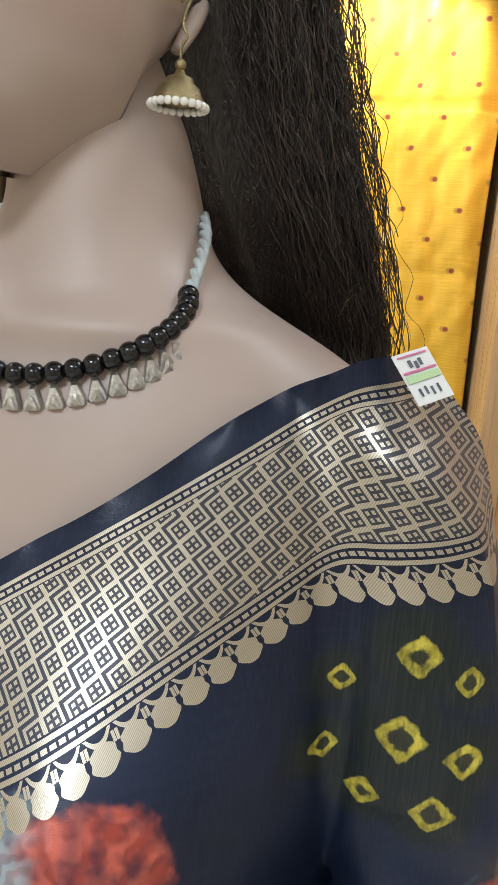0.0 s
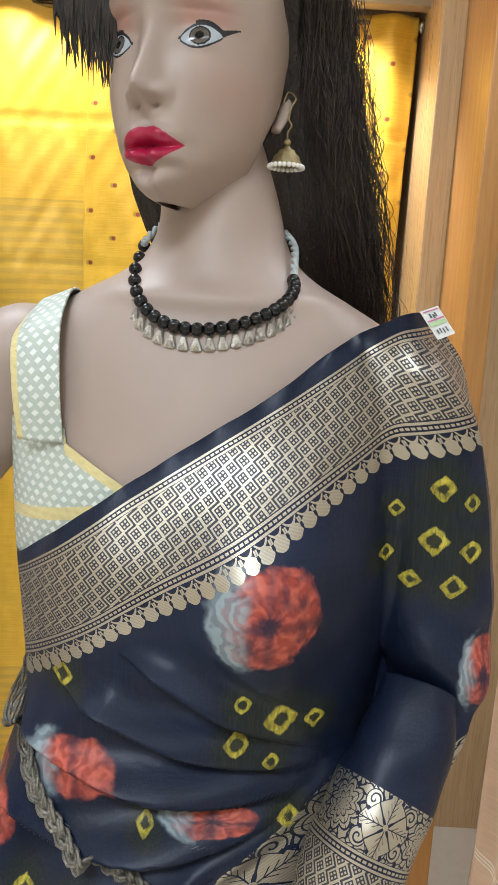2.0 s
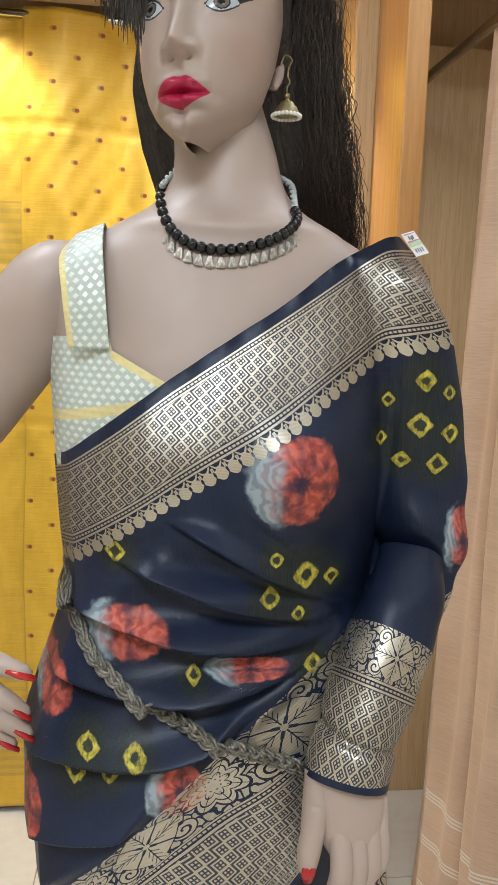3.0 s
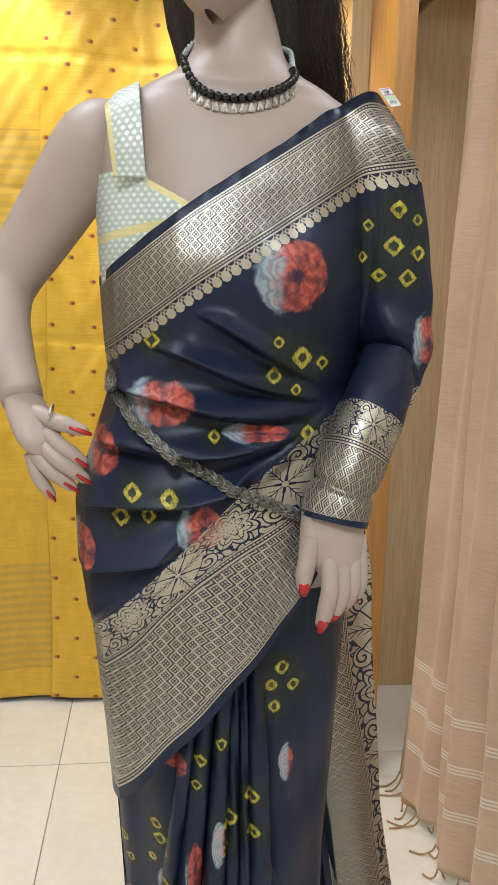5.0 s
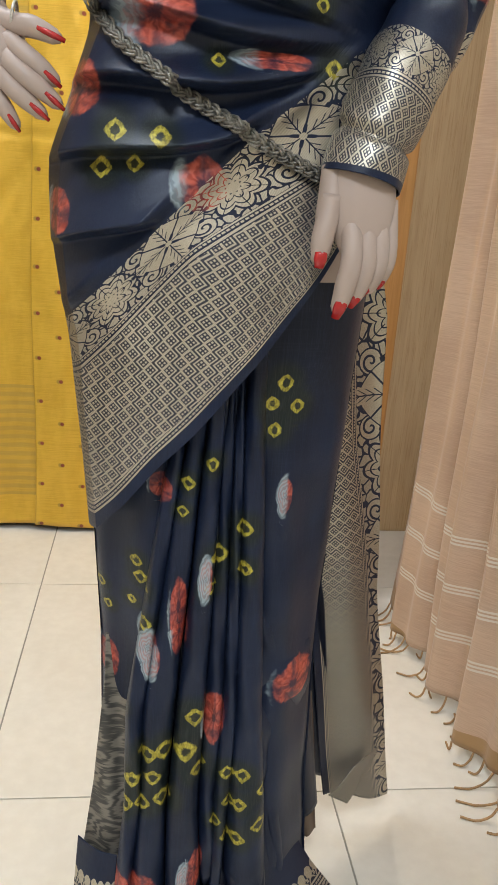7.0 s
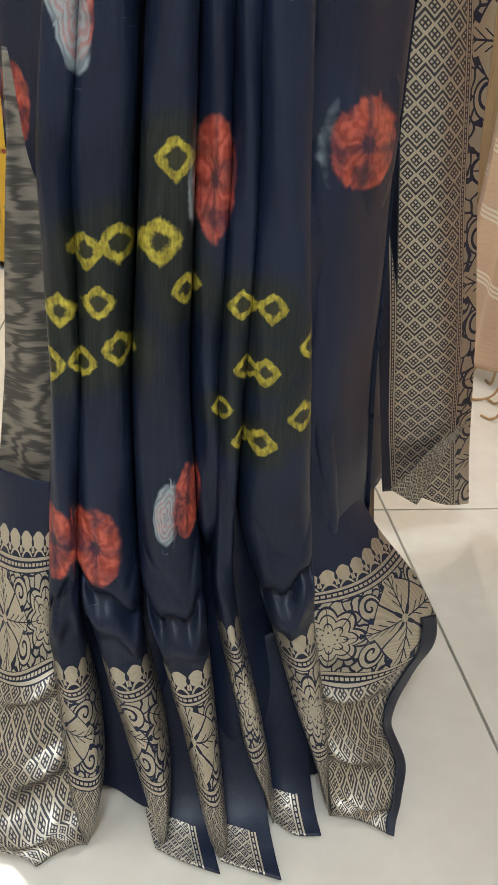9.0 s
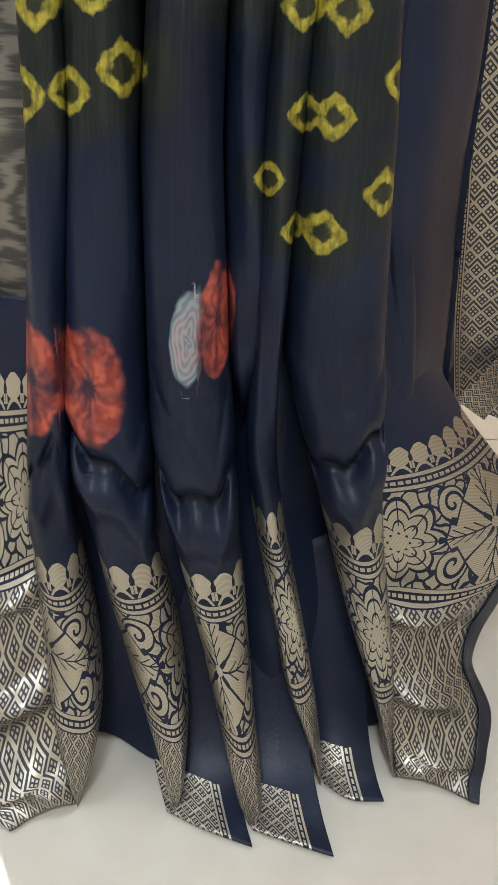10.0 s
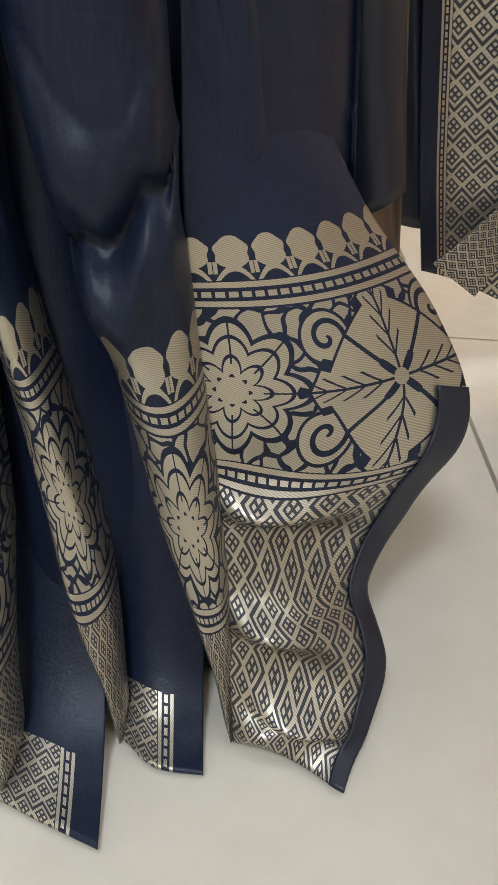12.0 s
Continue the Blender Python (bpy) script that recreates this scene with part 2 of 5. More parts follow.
def pattern(n, s, w, layout):
    """Woven metal-thread mask (1 where the thread shows) for cloth at s along and w in from the edge."""
    total = None
    for w0, w1, kind, p in layout:
        zone = n.inside(w, w0, w1)
        v = n.m("DIVIDE", n.sub(w, w0), w1 - w0)
        if kind == "plain":
            continue
        if kind.startswith("lattice"):
            # where the cloth lies on the bias the figures stand upright
            turn = {"lattice": 0, "lattice_down": -36, "lattice_up": 50}[kind]
            s0, w0_ = s, w
            co, si = math.cos(radians(turn)), math.sin(radians(turn))
            s, w = n.sub(n.mul(s0, co), n.mul(w0_, si)), n.add(n.mul(s0, si), n.mul(w0_, co))
            # zigzag threads across the band, small four-part diamonds in their bends
            q = 0.8 * p
            c = n.m("ABSOLUTE", n.sub(n.m("FRACT", n.m("DIVIDE", w, q)), 0.5))
            line = n.m("FRACT", n.m("DIVIDE", n.sub(s, n.mul(n.sub(c, 0.25), q)), p))
            dark = n.lt(n.m("ABSOLUTE", n.sub(line, 0.5)), 0.075)
            for half, side in ((0.0, -0.25), (0.5, 0.25)):
                ds = n.sub(n.m("FRACT", n.m("DIVIDE", n.sub(s, side * q), p)), 0.5)
                ds = n.sub(n.m("FRACT", n.add(ds, 1.0)), 0.5)
                dw = n.mul(n.sub(n.m("FRACT", n.add(n.m("DIVIDE", w, q), half)), 0.5), 0.8)
                a, b = n.m("ABSOLUTE", n.add(ds, dw)), n.m("ABSOLUTE", n.sub(ds, dw))
                far, near = n.big(a, b), n.small(a, b)
                dark = n.big(dark, n.mul(n.lt(far, 0.30), n.big(n.gt(far, 0.205), n.lt(near, 0.055))))
            g = n.sub(1.0, n.mul(dark, 0.92))
            s, w = s0, w0_
        elif kind == "stripes":
            st = n.m("FRACT", n.mul(v, 3.0))
            line = n.inside(st, 0.25, 0.85)
            dot = n.gt(n.m("FRACT", n.m("DIVIDE", s, p)), 0.28)
            mid = n.inside(v, 0.33, 0.67)
            g = n.mul(line, n.big(dot, n.sub(1.0, mid)))
        elif kind == "bells":
            u = n.m("ABSOLUTE", n.sub(n.m("FRACT", n.m("DIVIDE", s, p)), 0.5))
            e1 = n.m("POWER", n.m("DIVIDE", u, n.add(0.44, n.mul(n.m("SINE", n.mul(v, 19.0)), 0.035))), 2.0)
            e2 = n.m("POWER", n.m("DIVIDE", n.sub(v, 0.62), 0.37), 2.0)
            shape = n.lt(n.add(e1, e2), 1.0)
            stem = n.mul(n.lt(n.m("ABSOLUTE", n.sub(u, 0.44)), 0.05), n.inside(v, 0.15, 0.42))
            arch = n.inside(n.add(n.mul(n.mul(u, u), 1.6), v), 0.20, 0.34)
            g = n.big(n.big(shape, stem), arch)
        else:
            g = flowers(n, s, v, w1 - w0)
        g = n.mul(g, zone)
        total = g if total is None else n.big(total, g)
    return total


def silk(name, hem, top=None, dyed=True):
    """Navy silk with woven metallic borders and tie-dyed rings and blots."""
    n = Nodes(name)
    obj = n.coord()
    weave = n.noise(n.stretch(obj, 60, 60, 900), 6.0, 2)
    cloud = n.noise(obj, 9.0, 3)
    base = n.mix(n.ramp(cloud, 0.3, 0.7), (0.0060, 0.0098, 0.025), (0.0130, 0.0208, 0.050))
    slub = n.noise(n.stretch(obj, 900, 900, 10), 1.0, 3)
    cross = n.noise(n.stretch(obj, 26, 26, 800), 1.0, 2)
    base = n.mix(n.ramp(slub, 0.42, 0.72, 0.0, 0.5), base, (0.018, 0.028, 0.060))
    base = n.mix(n.ramp(cross, 0.5, 0.75, 0.0, 0.3), base, (0.020, 0.028, 0.052))
    if dyed:
        soft = n.sub(n.noise(obj, 75.0, 2), 0.5)
        warp = n.sub(n.noise(obj, 190.0, 3), 0.5)
        streak = n.noise(n.stretch(obj, 500, 200, 160), 1.0, 2)
        _, rx, ry, rs = n.attr("ring")
        r1 = n.add(n.m("ABSOLUTE", rx), n.m("ABSOLUTE", ry))
        r2 = n.m("SQRT", n.add(n.mul(rx, rx), n.mul(ry, ry)))
        halo = n.ramp(n.add(r2, n.mul(n.sub(cloud, 0.5), 1.5)), 1.3, 2.7, 0.75, 0.0)
        base = n.mix(halo, base, n.mix(n.ramp(slub, 0.4, 0.7), (0.013, 0.018, 0.013), (0.028, 0.034, 0.023)))
        r = n.add(n.add(n.mul(r1, 0.66), n.mul(r2, 0.28)), n.mul(warp, 0.55))
        ring = n.mul(n.ramp(r, 0.85, 1.02, 1.0, 0.0), n.ramp(r, n.sub(0.42, n.mul(rs, 0.3)), n.add(0.6, n.mul(rs, -0.2)), 0.05, 1.0))
        ring = n.mul(ring, n.ramp(streak, 0.25, 0.6, 0.35, 1.0))
        base = n.mix(ring, base, n.mix(n.ramp(warp, -0.2, 0.25), (0.30, 0.25, 0.03), (0.62, 0.53, 0.08)))
        _, bx, by, bs = n.attr("blot")
        b2 = n.m("SQRT", n.add(n.mul(bx, bx), n.mul(by, by)))
        rb = n.add(b2, n.add(n.mul(soft, 0.45), n.mul(warp, 0.10)))
        hatch = n.m("SINE", n.add(n.add(n.mul(b2, 24.0), n.mul(soft, 16.0)), n.mul(n.m("SINE", n.mul(n.m("ARCTAN2", by, bx), 4.0)), 2.0)))
        spoke = n.m("SINE", n.add(n.mul(n.m("ARCTAN2", by, bx), 9.0), n.mul(soft, 20.0)))
        core = n.ramp(rb, 0.82, 0.97, 1.0, 0.0)
        fade = n.ramp(n.noise(obj, 70.0, 3), 0.3, 0.62, 0.25, 1.0)
        dark = n.big(n.ramp(rb, 0.1, 0.3, 1.0, 0.0), n.mul(n.ramp(n.small(n.m("ABSOLUTE", bx), n.m("ABSOLUTE", n.add(by, 0.1))), 0.0, 0.16, 1.0, 0.0), 0.55))
        red = n.mul(n.mul(core, fade), n.sub(1.0, n.mul(dark, 0.85)))
        base = n.mix(red, base, n.mix(n.ramp(n.add(spoke, n.mul(hatch, 0.4)), -1.2, 1.2), (0.36, 0.06, 0.04), (0.56, 0.125, 0.085)))
        side = n.ramp(n.add(bx, n.mul(soft, 0.7)), n.sub(-1.2, n.mul(bs, -1.0)), n.add(-0.75, bs), 1.0, 0.0)
        rim = n.mul(n.ramp(rb, 1.02, 1.2, 1.0, 0.0), n.mul(side, n.ramp(hatch, -0.6, 0.7, 0.6, 1.0)))
        base = n.mix(n.mul(rim, 0.85), base, (0.34, 0.42, 0.46))
    _, s, w, q = n.attr("hem")
    mask = n.mul(pattern(n, s, w, hem), n.lt(q, 0.5))
    if top:
        _, s2, w2, _ = n.attr("top")
        mask = n.big(mask, pattern(n, s2, w2, top))
        s, w = n.add(s, s2), n.add(w, w2)
    thread = n.m("SINE", n.mul(n.add(w, n.mul(s, 0.35)), 9000.0))
    gold = n.mix(n.noise(obj, 25.0, 2), tuple(c * 0.85 for c in GOLD), tuple(c * 1.12 for c in GOLD))
    gold = n.mix(n.ramp(thread, -1, 1, 0.0, 0.4), gold, (0.07, 0.06, 0.055))
    n.set(colour=n.mix(mask, base, gold), rough=n.add(n.mul(mask, 0.02), n.ramp(weave, 0.3, 0.7, 0.33, 0.42)), metal=n.mul(mask, 0.85), spec=0.26)
    n.bump(n.add(n.add(n.mul(mask, 0.6), n.mul(weave, 0.3)), n.add(n.mul(slub, 0.5), n.mul(n.noise(obj, 120.0, 3), 1.1))), 0.4, 0.0005)
    return n.mat


HIP = [(0.010, 0.019, "stripes", 0.0042), (0.019, 0.108, "lattice_up", 0.0160), (0.108, 0.118, "stripes", 0.0042), (0.118, 0.186, "floral", 0.027)]
EDGE = [(0.0075, 0.0140, "stripes", 0.0032), (0.0140, 0.0548, "lattice_down", 0.0118), (0.0548, 0.0625, "stripes", 0.0032), (0.0625, 0.0750, "bells", 0.0098)]
SKIRT = [(0.0, 0.045, "lattice", 0.0100), (0.045, 0.055, "stripes", 0.0042), (0.055, 0.113, "floral", 0.021), (0.113, 0.123, "stripes", 0.0042), (0.123, 0.141, "bells", 0.0140)]
PANEL = [(0.011, 0.019, "stripes", 0.0042), (0.019, 0.084, "lattice", 0.0190), (0.084, 0.092, "stripes", 0.0042), (0.092, 0.2, "floral", 0.032)]
CUFF = [(0.006, 0.066, "lattice", 0.0125), (0.066, 0.074, "stripes", 0.0040), (0.074, 0.108, "floral", 0.021)]
SPREAD = [(0.0, 0.105, "lattice", 0.0135), (0.105, 0.113, "stripes", 0.0042), (0.113, 0.166, "floral", 0.025), (0.166, 0.175, "stripes", 0.0042), (0.175, 0.189, "bells", 0.0140)]
FLAP = [(0.011, 0.018, "stripes", 0.0042), (0.018, 0.2, "lattice", 0.0098)]

M_DRAPE = silk("navy_silk_drape", HIP, EDGE)
M_SKIRT = silk("navy_silk_pleats", SKIRT)
M_PANEL = silk("navy_silk_panel", PANEL, dyed=False)
M_CUFF = silk("navy_silk_cuff", CUFF, dyed=False)
M_FLAP = silk("navy_silk_flap", FLAP, dyed=False)
M_SPREAD = silk("navy_silk_spread", SPREAD, dyed=False)
def sheer_material():
    n = Nodes("sheer_silk_back")
    c = n.coord()
    moire = n.m("SINE", n.add(n.mul(n.noise(c, 14.0, 2), 60.0), n.mul(n.noise(n.stretch(c, 30, 30, 300), 1.0, 2), 9.0)))
    n.set(colour=n.mix(n.ramp(moire, -1, 1), (0.07, 0.066, 0.06), (0.24, 0.215, 0.18)), rough=0.5, metal=0.3)
    n.bump(n.noise(n.stretch(c, 900, 900, 60), 1.0, 2), 0.2, 0.0005)
    return n.mat


M_SHEER = sheer_material()
M_BRONZE = plain("bronze_sheer_silk", (0.13, 0.085, 0.055), 0.5, vary=0.3, scale=25, bump=0.1)
M_PLAINNAVY = plain("plain_navy_silk", (0.008, 0.012, 0.028), 0.42, vary=0.25, scale=40, bump=0.1)


def skin_material():
    """Matt pale body paint with rosy make-up round the eyes and on the cheeks."""
    n = Nodes("mannequin_skin")
    c = n.coord()
    _, rose, brown, _ = n.attr("makeup")
    cloud, fine = n.noise(c, 9.0, 3), n.noise(c, 160.0, 3)
    base = n.mix(n.ramp(cloud, 0.3, 0.7), (0.385, 0.298, 0.254), (0.425, 0.332, 0.286))
    base = n.mix(n.mul(rose, n.ramp(fine, 0.2, 0.8, 0.8, 1.0)), base, (0.44, 0.185, 0.14))
    base = n.mix(brown, base, (0.10, 0.062, 0.045))
    n.set(colour=base, rough=n.ramp(fine, 0.3, 0.7, 0.42, 0.50), spec=0.42)
    n.bump(n.add(fine, n.mul(cloud, 2.0)), 0.03, 0.0006)
    return n.mat


M_SKIN = skin_material()
M_LIPS = plain("lip_paint", (0.40, 0.010, 0.055), 0.3, vary=0.1, scale=60)
M_EYE = plain("eye_white", (0.44, 0.48, 0.53), 0.2, vary=0.05)
M_IRIS = plain("eye_dark", (0.03, 0.022, 0.02), 0.15, vary=0.1)
M_LINER = plain("eye_liner", (0.012, 0.012, 0.016), 0.45, vary=0.1)
M_PUPIL = plain("eye_pupil", (0.006, 0.006, 0.007), 0.08, vary=0.05)
M_IRISGREY = plain("eye_iris", (0.10, 0.088, 0.08), 0.15, vary=0.5, scale=900)
M_NAIL = plain("nail_paint", (0.40, 0.02, 0.02), 0.2, vary=0.08)
M_BLACK = plain("black_bead", (0.006, 0.006, 0.007), 0.09, vary=0.1)
M_SILVER = plain("oxidised_silver", (0.52, 0.50, 0.46), 0.34, metal=0.9, vary=0.45, scale=400, bump=0.5)
M_CHAIN = plain("dull_silver_chain", (0.27, 0.255, 0.225), 0.36, metal=0.85, vary=0.5, scale=600, bump=0.6)
M_BRASS = plain("antique_brass", (0.28, 0.22, 0.11), 0.4, metal=0.85, vary=0.35, scale=300, bump=0.4)
M_PEARL = plain("pearl_bead", (0.75, 0.72, 0.66), 0.2, vary=0.05)
M_BINDI = plain("golden_bindi", (0.62, 0.40, 0.06), 0.3, metal=0.5, vary=0.1)
M_CORD = plain("grey_cord", (0.42, 0.46, 0.46), 0.7, vary=0.2, scale=300, bump=0.4)
M_PAPER = plain("tag_paper", (0.72, 0.73, 0.72), 0.6, vary=0.05)
M_INK = plain("tag_ink", (0.10, 0.11, 0.13), 0.6)
M_PINK = plain("tag_pink", (0.62, 0.16, 0.30), 0.6)
M_GREEN = plain("tag_green", (0.45, 0.62, 0.35), 0.6)
M_STEEL = plain("rail_steel", (0.5, 0.48, 0.44), 0.25, metal=1.0, vary=0.1)


def wood_material(name, dark, light, rough=0.38):
    n = Nodes(name)
    c = n.coord()
    grain = n.noise(n.stretch(c, 26, 26, 1.6), 3.0, 5, 0.6)
    fine = n.noise(n.stretch(c, 160, 160, 5), 2.0, 3)
    big = n.noise(c, 1.4, 2)
    f = n.add(n.add(n.mul(grain, 0.55), n.mul(fine, 0.25)), n.mul(big, 0.2))
    n.set(colour=n.mix(n.ramp(f, 0.33, 0.66), dark, light), rough=n.ramp(fine, 0.3, 0.7, rough * 0.85, rough * 1.2))
    n.bump(n.add(grain, n.mul(fine, 0.5)), 0.12, 0.001)
    return n.mat


M_WOOD = wood_material("honey_wood", (0.42, 0.20, 0.06), (0.55, 0.29, 0.10))
M_LAMINATE = wood_material("tan_laminate", (0.48, 0.32, 0.17), (0.58, 0.41, 0.23), 0.3)
M_DARKWOOD = wood_material("dark_wood", (0.018, 0.014, 0.012), (0.035, 0.026, 0.02), 0.3)
M_BEAM = plain("beige_beam", (0.45, 0.35, 0.24), 0.5, vary=0.06, scale=8)
M_WALL = plain("cream_wall", (0.68, 0.60, 0.48), 0.7, vary=0.04, scale=6, bump=0.05)
M_CEIL = plain("white_ceiling", (0.78, 0.77, 0.74), 0.8, vary=0.03, scale=5)
M_GROUT = plain("tile_joint", (0.30, 0.28, 0.24), 0.8, vary=0.15, scale=60)
M_TASSEL = plain("tassel_thread", (0.40, 0.24, 0.11), 0.7, vary=0.2, scale=200)
M_PANELLAMP = Nodes("lamp_diffuser").set(colour=(0.9, 0.9, 0.9), emit=(1.0, 0.97, 0.93), power=3.0)
M_BULB = Nodes("downlight_bulb").set(colour=(0.9, 0.9, 0.9), emit=(1.0, 0.93, 0.82), power=25.0)


def tile_material():
    n = Nodes("glazed_tile")
    c = n.coord()
    info = n.node("ShaderNodeObjectInfo")
    spots = n.noise(c, 38.0, 4)
    cloud = n.noise(c, 5.0, 3)
    v = n.add(n.mul(spots, 0.35), n.add(n.mul(cloud, 0.5), n.mul(info.outputs["Random"], 0.15)))
    n.set(colour=n.mix(n.ramp(v, 0.3, 0.7), (0.71, 0.665, 0.585), (0.81, 0.77, 0.69)), rough=n.ramp(cloud, 0.3, 0.7, 0.10, 0.2), spec=0.5)
    n.bump(n.noise(c, 12.0, 2), 0.03, 0.001)
    return n.mat


M_TILE = tile_material()


def yellow_material():
    n = Nodes("yellow_silk")
    c = n.coord()
    _, u, v, seam = n.attr("cloth")
    slub = n.noise(n.stretch(c, 14, 14, 900), 1.0, 3)
    blot = n.noise(n.stretch(c, 30, 30, 12), 1.0, 3)
    base = n.mix(n.ramp(n.add(n.mul(slub, 0.6), n.mul(blot, 0.4)), 0.35, 0.65), (0.66, 0.38, 0.022), (0.79, 0.48, 0.045))
    # woven end piece: tan bands
    band = n.mul(n.lt(seam, 0.0), n.big(n.inside(v, 0.10, 0.42), n.inside(v, 1.32, 1.6)))
    base = n.mix(n.mul(band, n.ramp(n.m("SINE", n.mul(v, 260.0)), -0.6, 0.6, 0.2, 0.45)), base, (0.36, 0.24, 0.06))
    # small woven dots in a staggered lattice
    row = n.add(n.m("DIVIDE", n.sub(v, 1.938), 0.0600), 100.5)
    shift = n.mul(n.m("FLOOR", row), 0.5)
    du = n.mul(n.sub(n.m("FRACT", n.add(n.m("DIVIDE", n.add(u, 0.487), 0.112), n.add(shift, 0.5))), 0.5), 0.112)
    dv = n.mul(n.sub(n.m("FRACT", row), 0.5), 0.0600)
    d = n.m("SQRT", n.add(n.mul(du, du), n.mul(dv, dv)))
    d2 = n.m("SQRT", n.add(n.m("POWER", n.add(du, 0.006), 2.0), n.mul(dv, dv)))
    dot = n.mul(n.ramp(d, 0.0035, 0.007, 1.0, 0.0), n.gt(seam, 0.0))
    base = n.mix(n.mul(n.ramp(d2, 0.003, 0.008, 0.6, 0.0), n.gt(seam, 0.0)), base, (0.25, 0.16, 0.03))
    base = n.mix(n.mul(dot, 0.9), base, (0.22, 0.015, 0.02))
    n.set(colour=base, rough=n.ramp(slub, 0.3, 0.7, 0.34, 0.48), metal=0.15, sheen=0.2)
    n.bump(slub, 0.25, 0.0008)
    return n.mat


def blouse_material():
    n = Nodes("mint_brocade")
    _, u, v, z = n.attr("cloth")
    row = n.m("DIVIDE", v, 0.0050)
    du = n.sub(n.m("FRACT", n.add(n.m("DIVIDE", u, 0.0068), n.mul(n.m("FLOOR", row), 0.5))), 0.5)
    dv = n.sub(n.m("FRACT", row), 0.5)
    d = n.add(n.m("ABSOLUTE", du), n.mul(n.m("ABSOLUTE", dv), 0.8))
    leaf = n.ramp(d, 0.28, 0.40, 1.0, 0.0)
    base = n.mix(leaf, (0.47, 0.53, 0.47), (0.76, 0.80, 0.76))
    base = n.mix(n.gt(z, 0.5), base, (0.72, 0.62, 0.30))
    n.set(colour=base, rough=n.add(0.52, n.mul(leaf, -0.16)), metal=n.mul(leaf, 0.15), sheen=0.1)
    n.bump(leaf, 0.5, 0.0006)
    return n.mat


def brown_material():
    n = Nodes("fawn_silk")
    c = n.coord()
    _, u, v, _ = n.attr("cloth")
    slub = n.noise(n.stretch(c, 40, 14, 700), 1.0, 3)
    cloud = n.noise(c, 6.0, 2)
    base = n.mix(n.ramp(n.add(n.mul(slub, 0.5), n.mul(cloud, 0.5)), 0.35, 0.65), (0.50, 0.33, 0.225), (0.62, 0.43, 0.30))
    base = n.mix(n.lt(v, 0.10), base, (0.40, 0.235, 0.10))
    lines = None
    for k in (0.22, 0.32, 0.42):
        g = n.mul(n.inside(v, k, k + 0.022), n.gt(n.m("FRACT", n.mul(n.sub(v, k), 136.0)), 0.45))
        lines = g if lines is None else n.big(lines, g)
    base = n.mix(n.mul(lines, 0.9), base, (0.72, 0.64, 0.54))
    n.set(colour=base, rough=n.ramp(slub, 0.3, 0.7, 0.5, 0.65), sheen=0.2)
    n.bump(slub, 0.25, 0.0008)
    return n.mat


def hair_material():
    n = Nodes("dark_wig_fibre")
    c = n.coord()
    f = n.noise(n.stretch(c, 700, 700, 14), 1.0, 4)
    n.set(colour=n.mix(n.ramp(f, 0.35, 0.65), (0.008, 0.006, 0.005), (0.035, 0.025, 0.02)), rough=n.ramp(f, 0.3, 0.7, 0.28, 0.5), spec=0.6)
    n.bump(f, 0.7, 0.003)
    return n.mat


M_STRAND = plain("brown_wig_strand", (0.06, 0.042, 0.034), 0.35, vary=0.3, scale=200)
M_YELLOW, M_BLOUSE, M_BROWN, M_HAIR = yellow_material(), blouse_material(), brown_material(), hair_material()

# ---- the room ----
box("wall_back", -1.9, 1.9, 2.06, 2.18, 0, 2.7, M_LAMINATE, kind="structure", label="tan laminate back wall of the shop", category="wall")
box("wall_left", -1.9, -1.8, -2.2, 2.06, 0, 2.7, M_WALL, kind="structure", label="cream painted shop wall", category="wall")
box("wall_right", 1.8, 1.9, -2.2, 2.06, 0, 2.7, M_WALL, kind="structure", label="cream painted shop wall", category="wall")
box("wall_front", -1.9, 1.9, -2.32, -2.2, 0, 2.7, M_WALL, kind="structure", label="cream painted shop wall", category="wall")
box("ceiling", -1.9, 1.9, -2.32, 2.18, 2.7, 2.8, M_CEIL, kind="structure", label="plain white shop ceiling", category="ceiling")


def ceiling_panel(x, y):
    e = new("ceiling_light")
    e.location = (x, y, 2.66)
    tagged(e, "square white ceiling panel light, switched on", "ceiling light", "ceiling panel lights")
    part("frame", box_bm(-0.3, 0.3, -0.3, 0.3, 0.012, 0.04, 0.004), M_CEIL, e)
    part("diffuser", box_bm(-0.27, 0.27, -0.27, 0.27, 0.0, 0.012), M_PANELLAMP, e, "glowing white diffuser")
    return e


for cx, cy, _ in PANELS:
    ceiling_panel(cx, cy)

# wooden display bay: posts, lintel, beam, rails
bay = new("display_cabinet")
tagged(bay, "honey-coloured wooden display bay with hanging rails", "cabinet")
for name, a in (("post", (0.305, 0.352, 1.50, 2.06, 0.0, 2.6)), ("post", (-0.92, -0.80, 1.60, 2.06, 0.0, 2.6)), ("post", (1.25, 1.31, 1.5, 2.06, 0.0, 2.6))):
    part(name, box_bm(*a, 0.004), M_DARKWOOD if a[0] < 0 else M_WOOD, bay, "dark wood post" if a[0] < 0 else "")
part("lintel", box_bm(-0.80, 0.305, 1.60, 1.70, 2.13, 2.45, 0.004), M_WOOD, bay)
part("lintel", box_bm(0.352, 1.25, 1.50, 1.60, 2.05, 2.45, 0.004), M_WOOD, bay)
part("beam", box_bm(-0.80, 0.305, 1.86, 1.90, 2.055, 2.115, 0.003), M_BEAM, bay, "beige wooden beam")
part("side_panel", box_bm(0.255, 0.305, 1.72, 2.06, 0.0, 2.13, 0.003), M_LAMINATE, bay, "brown laminate side panel")
part("back_panel", box_bm(0.352, 1.25, 1.96, 2.05, 0.0, 2.05, 0.003), M_LAMINATE, bay, "tan laminate back panel")


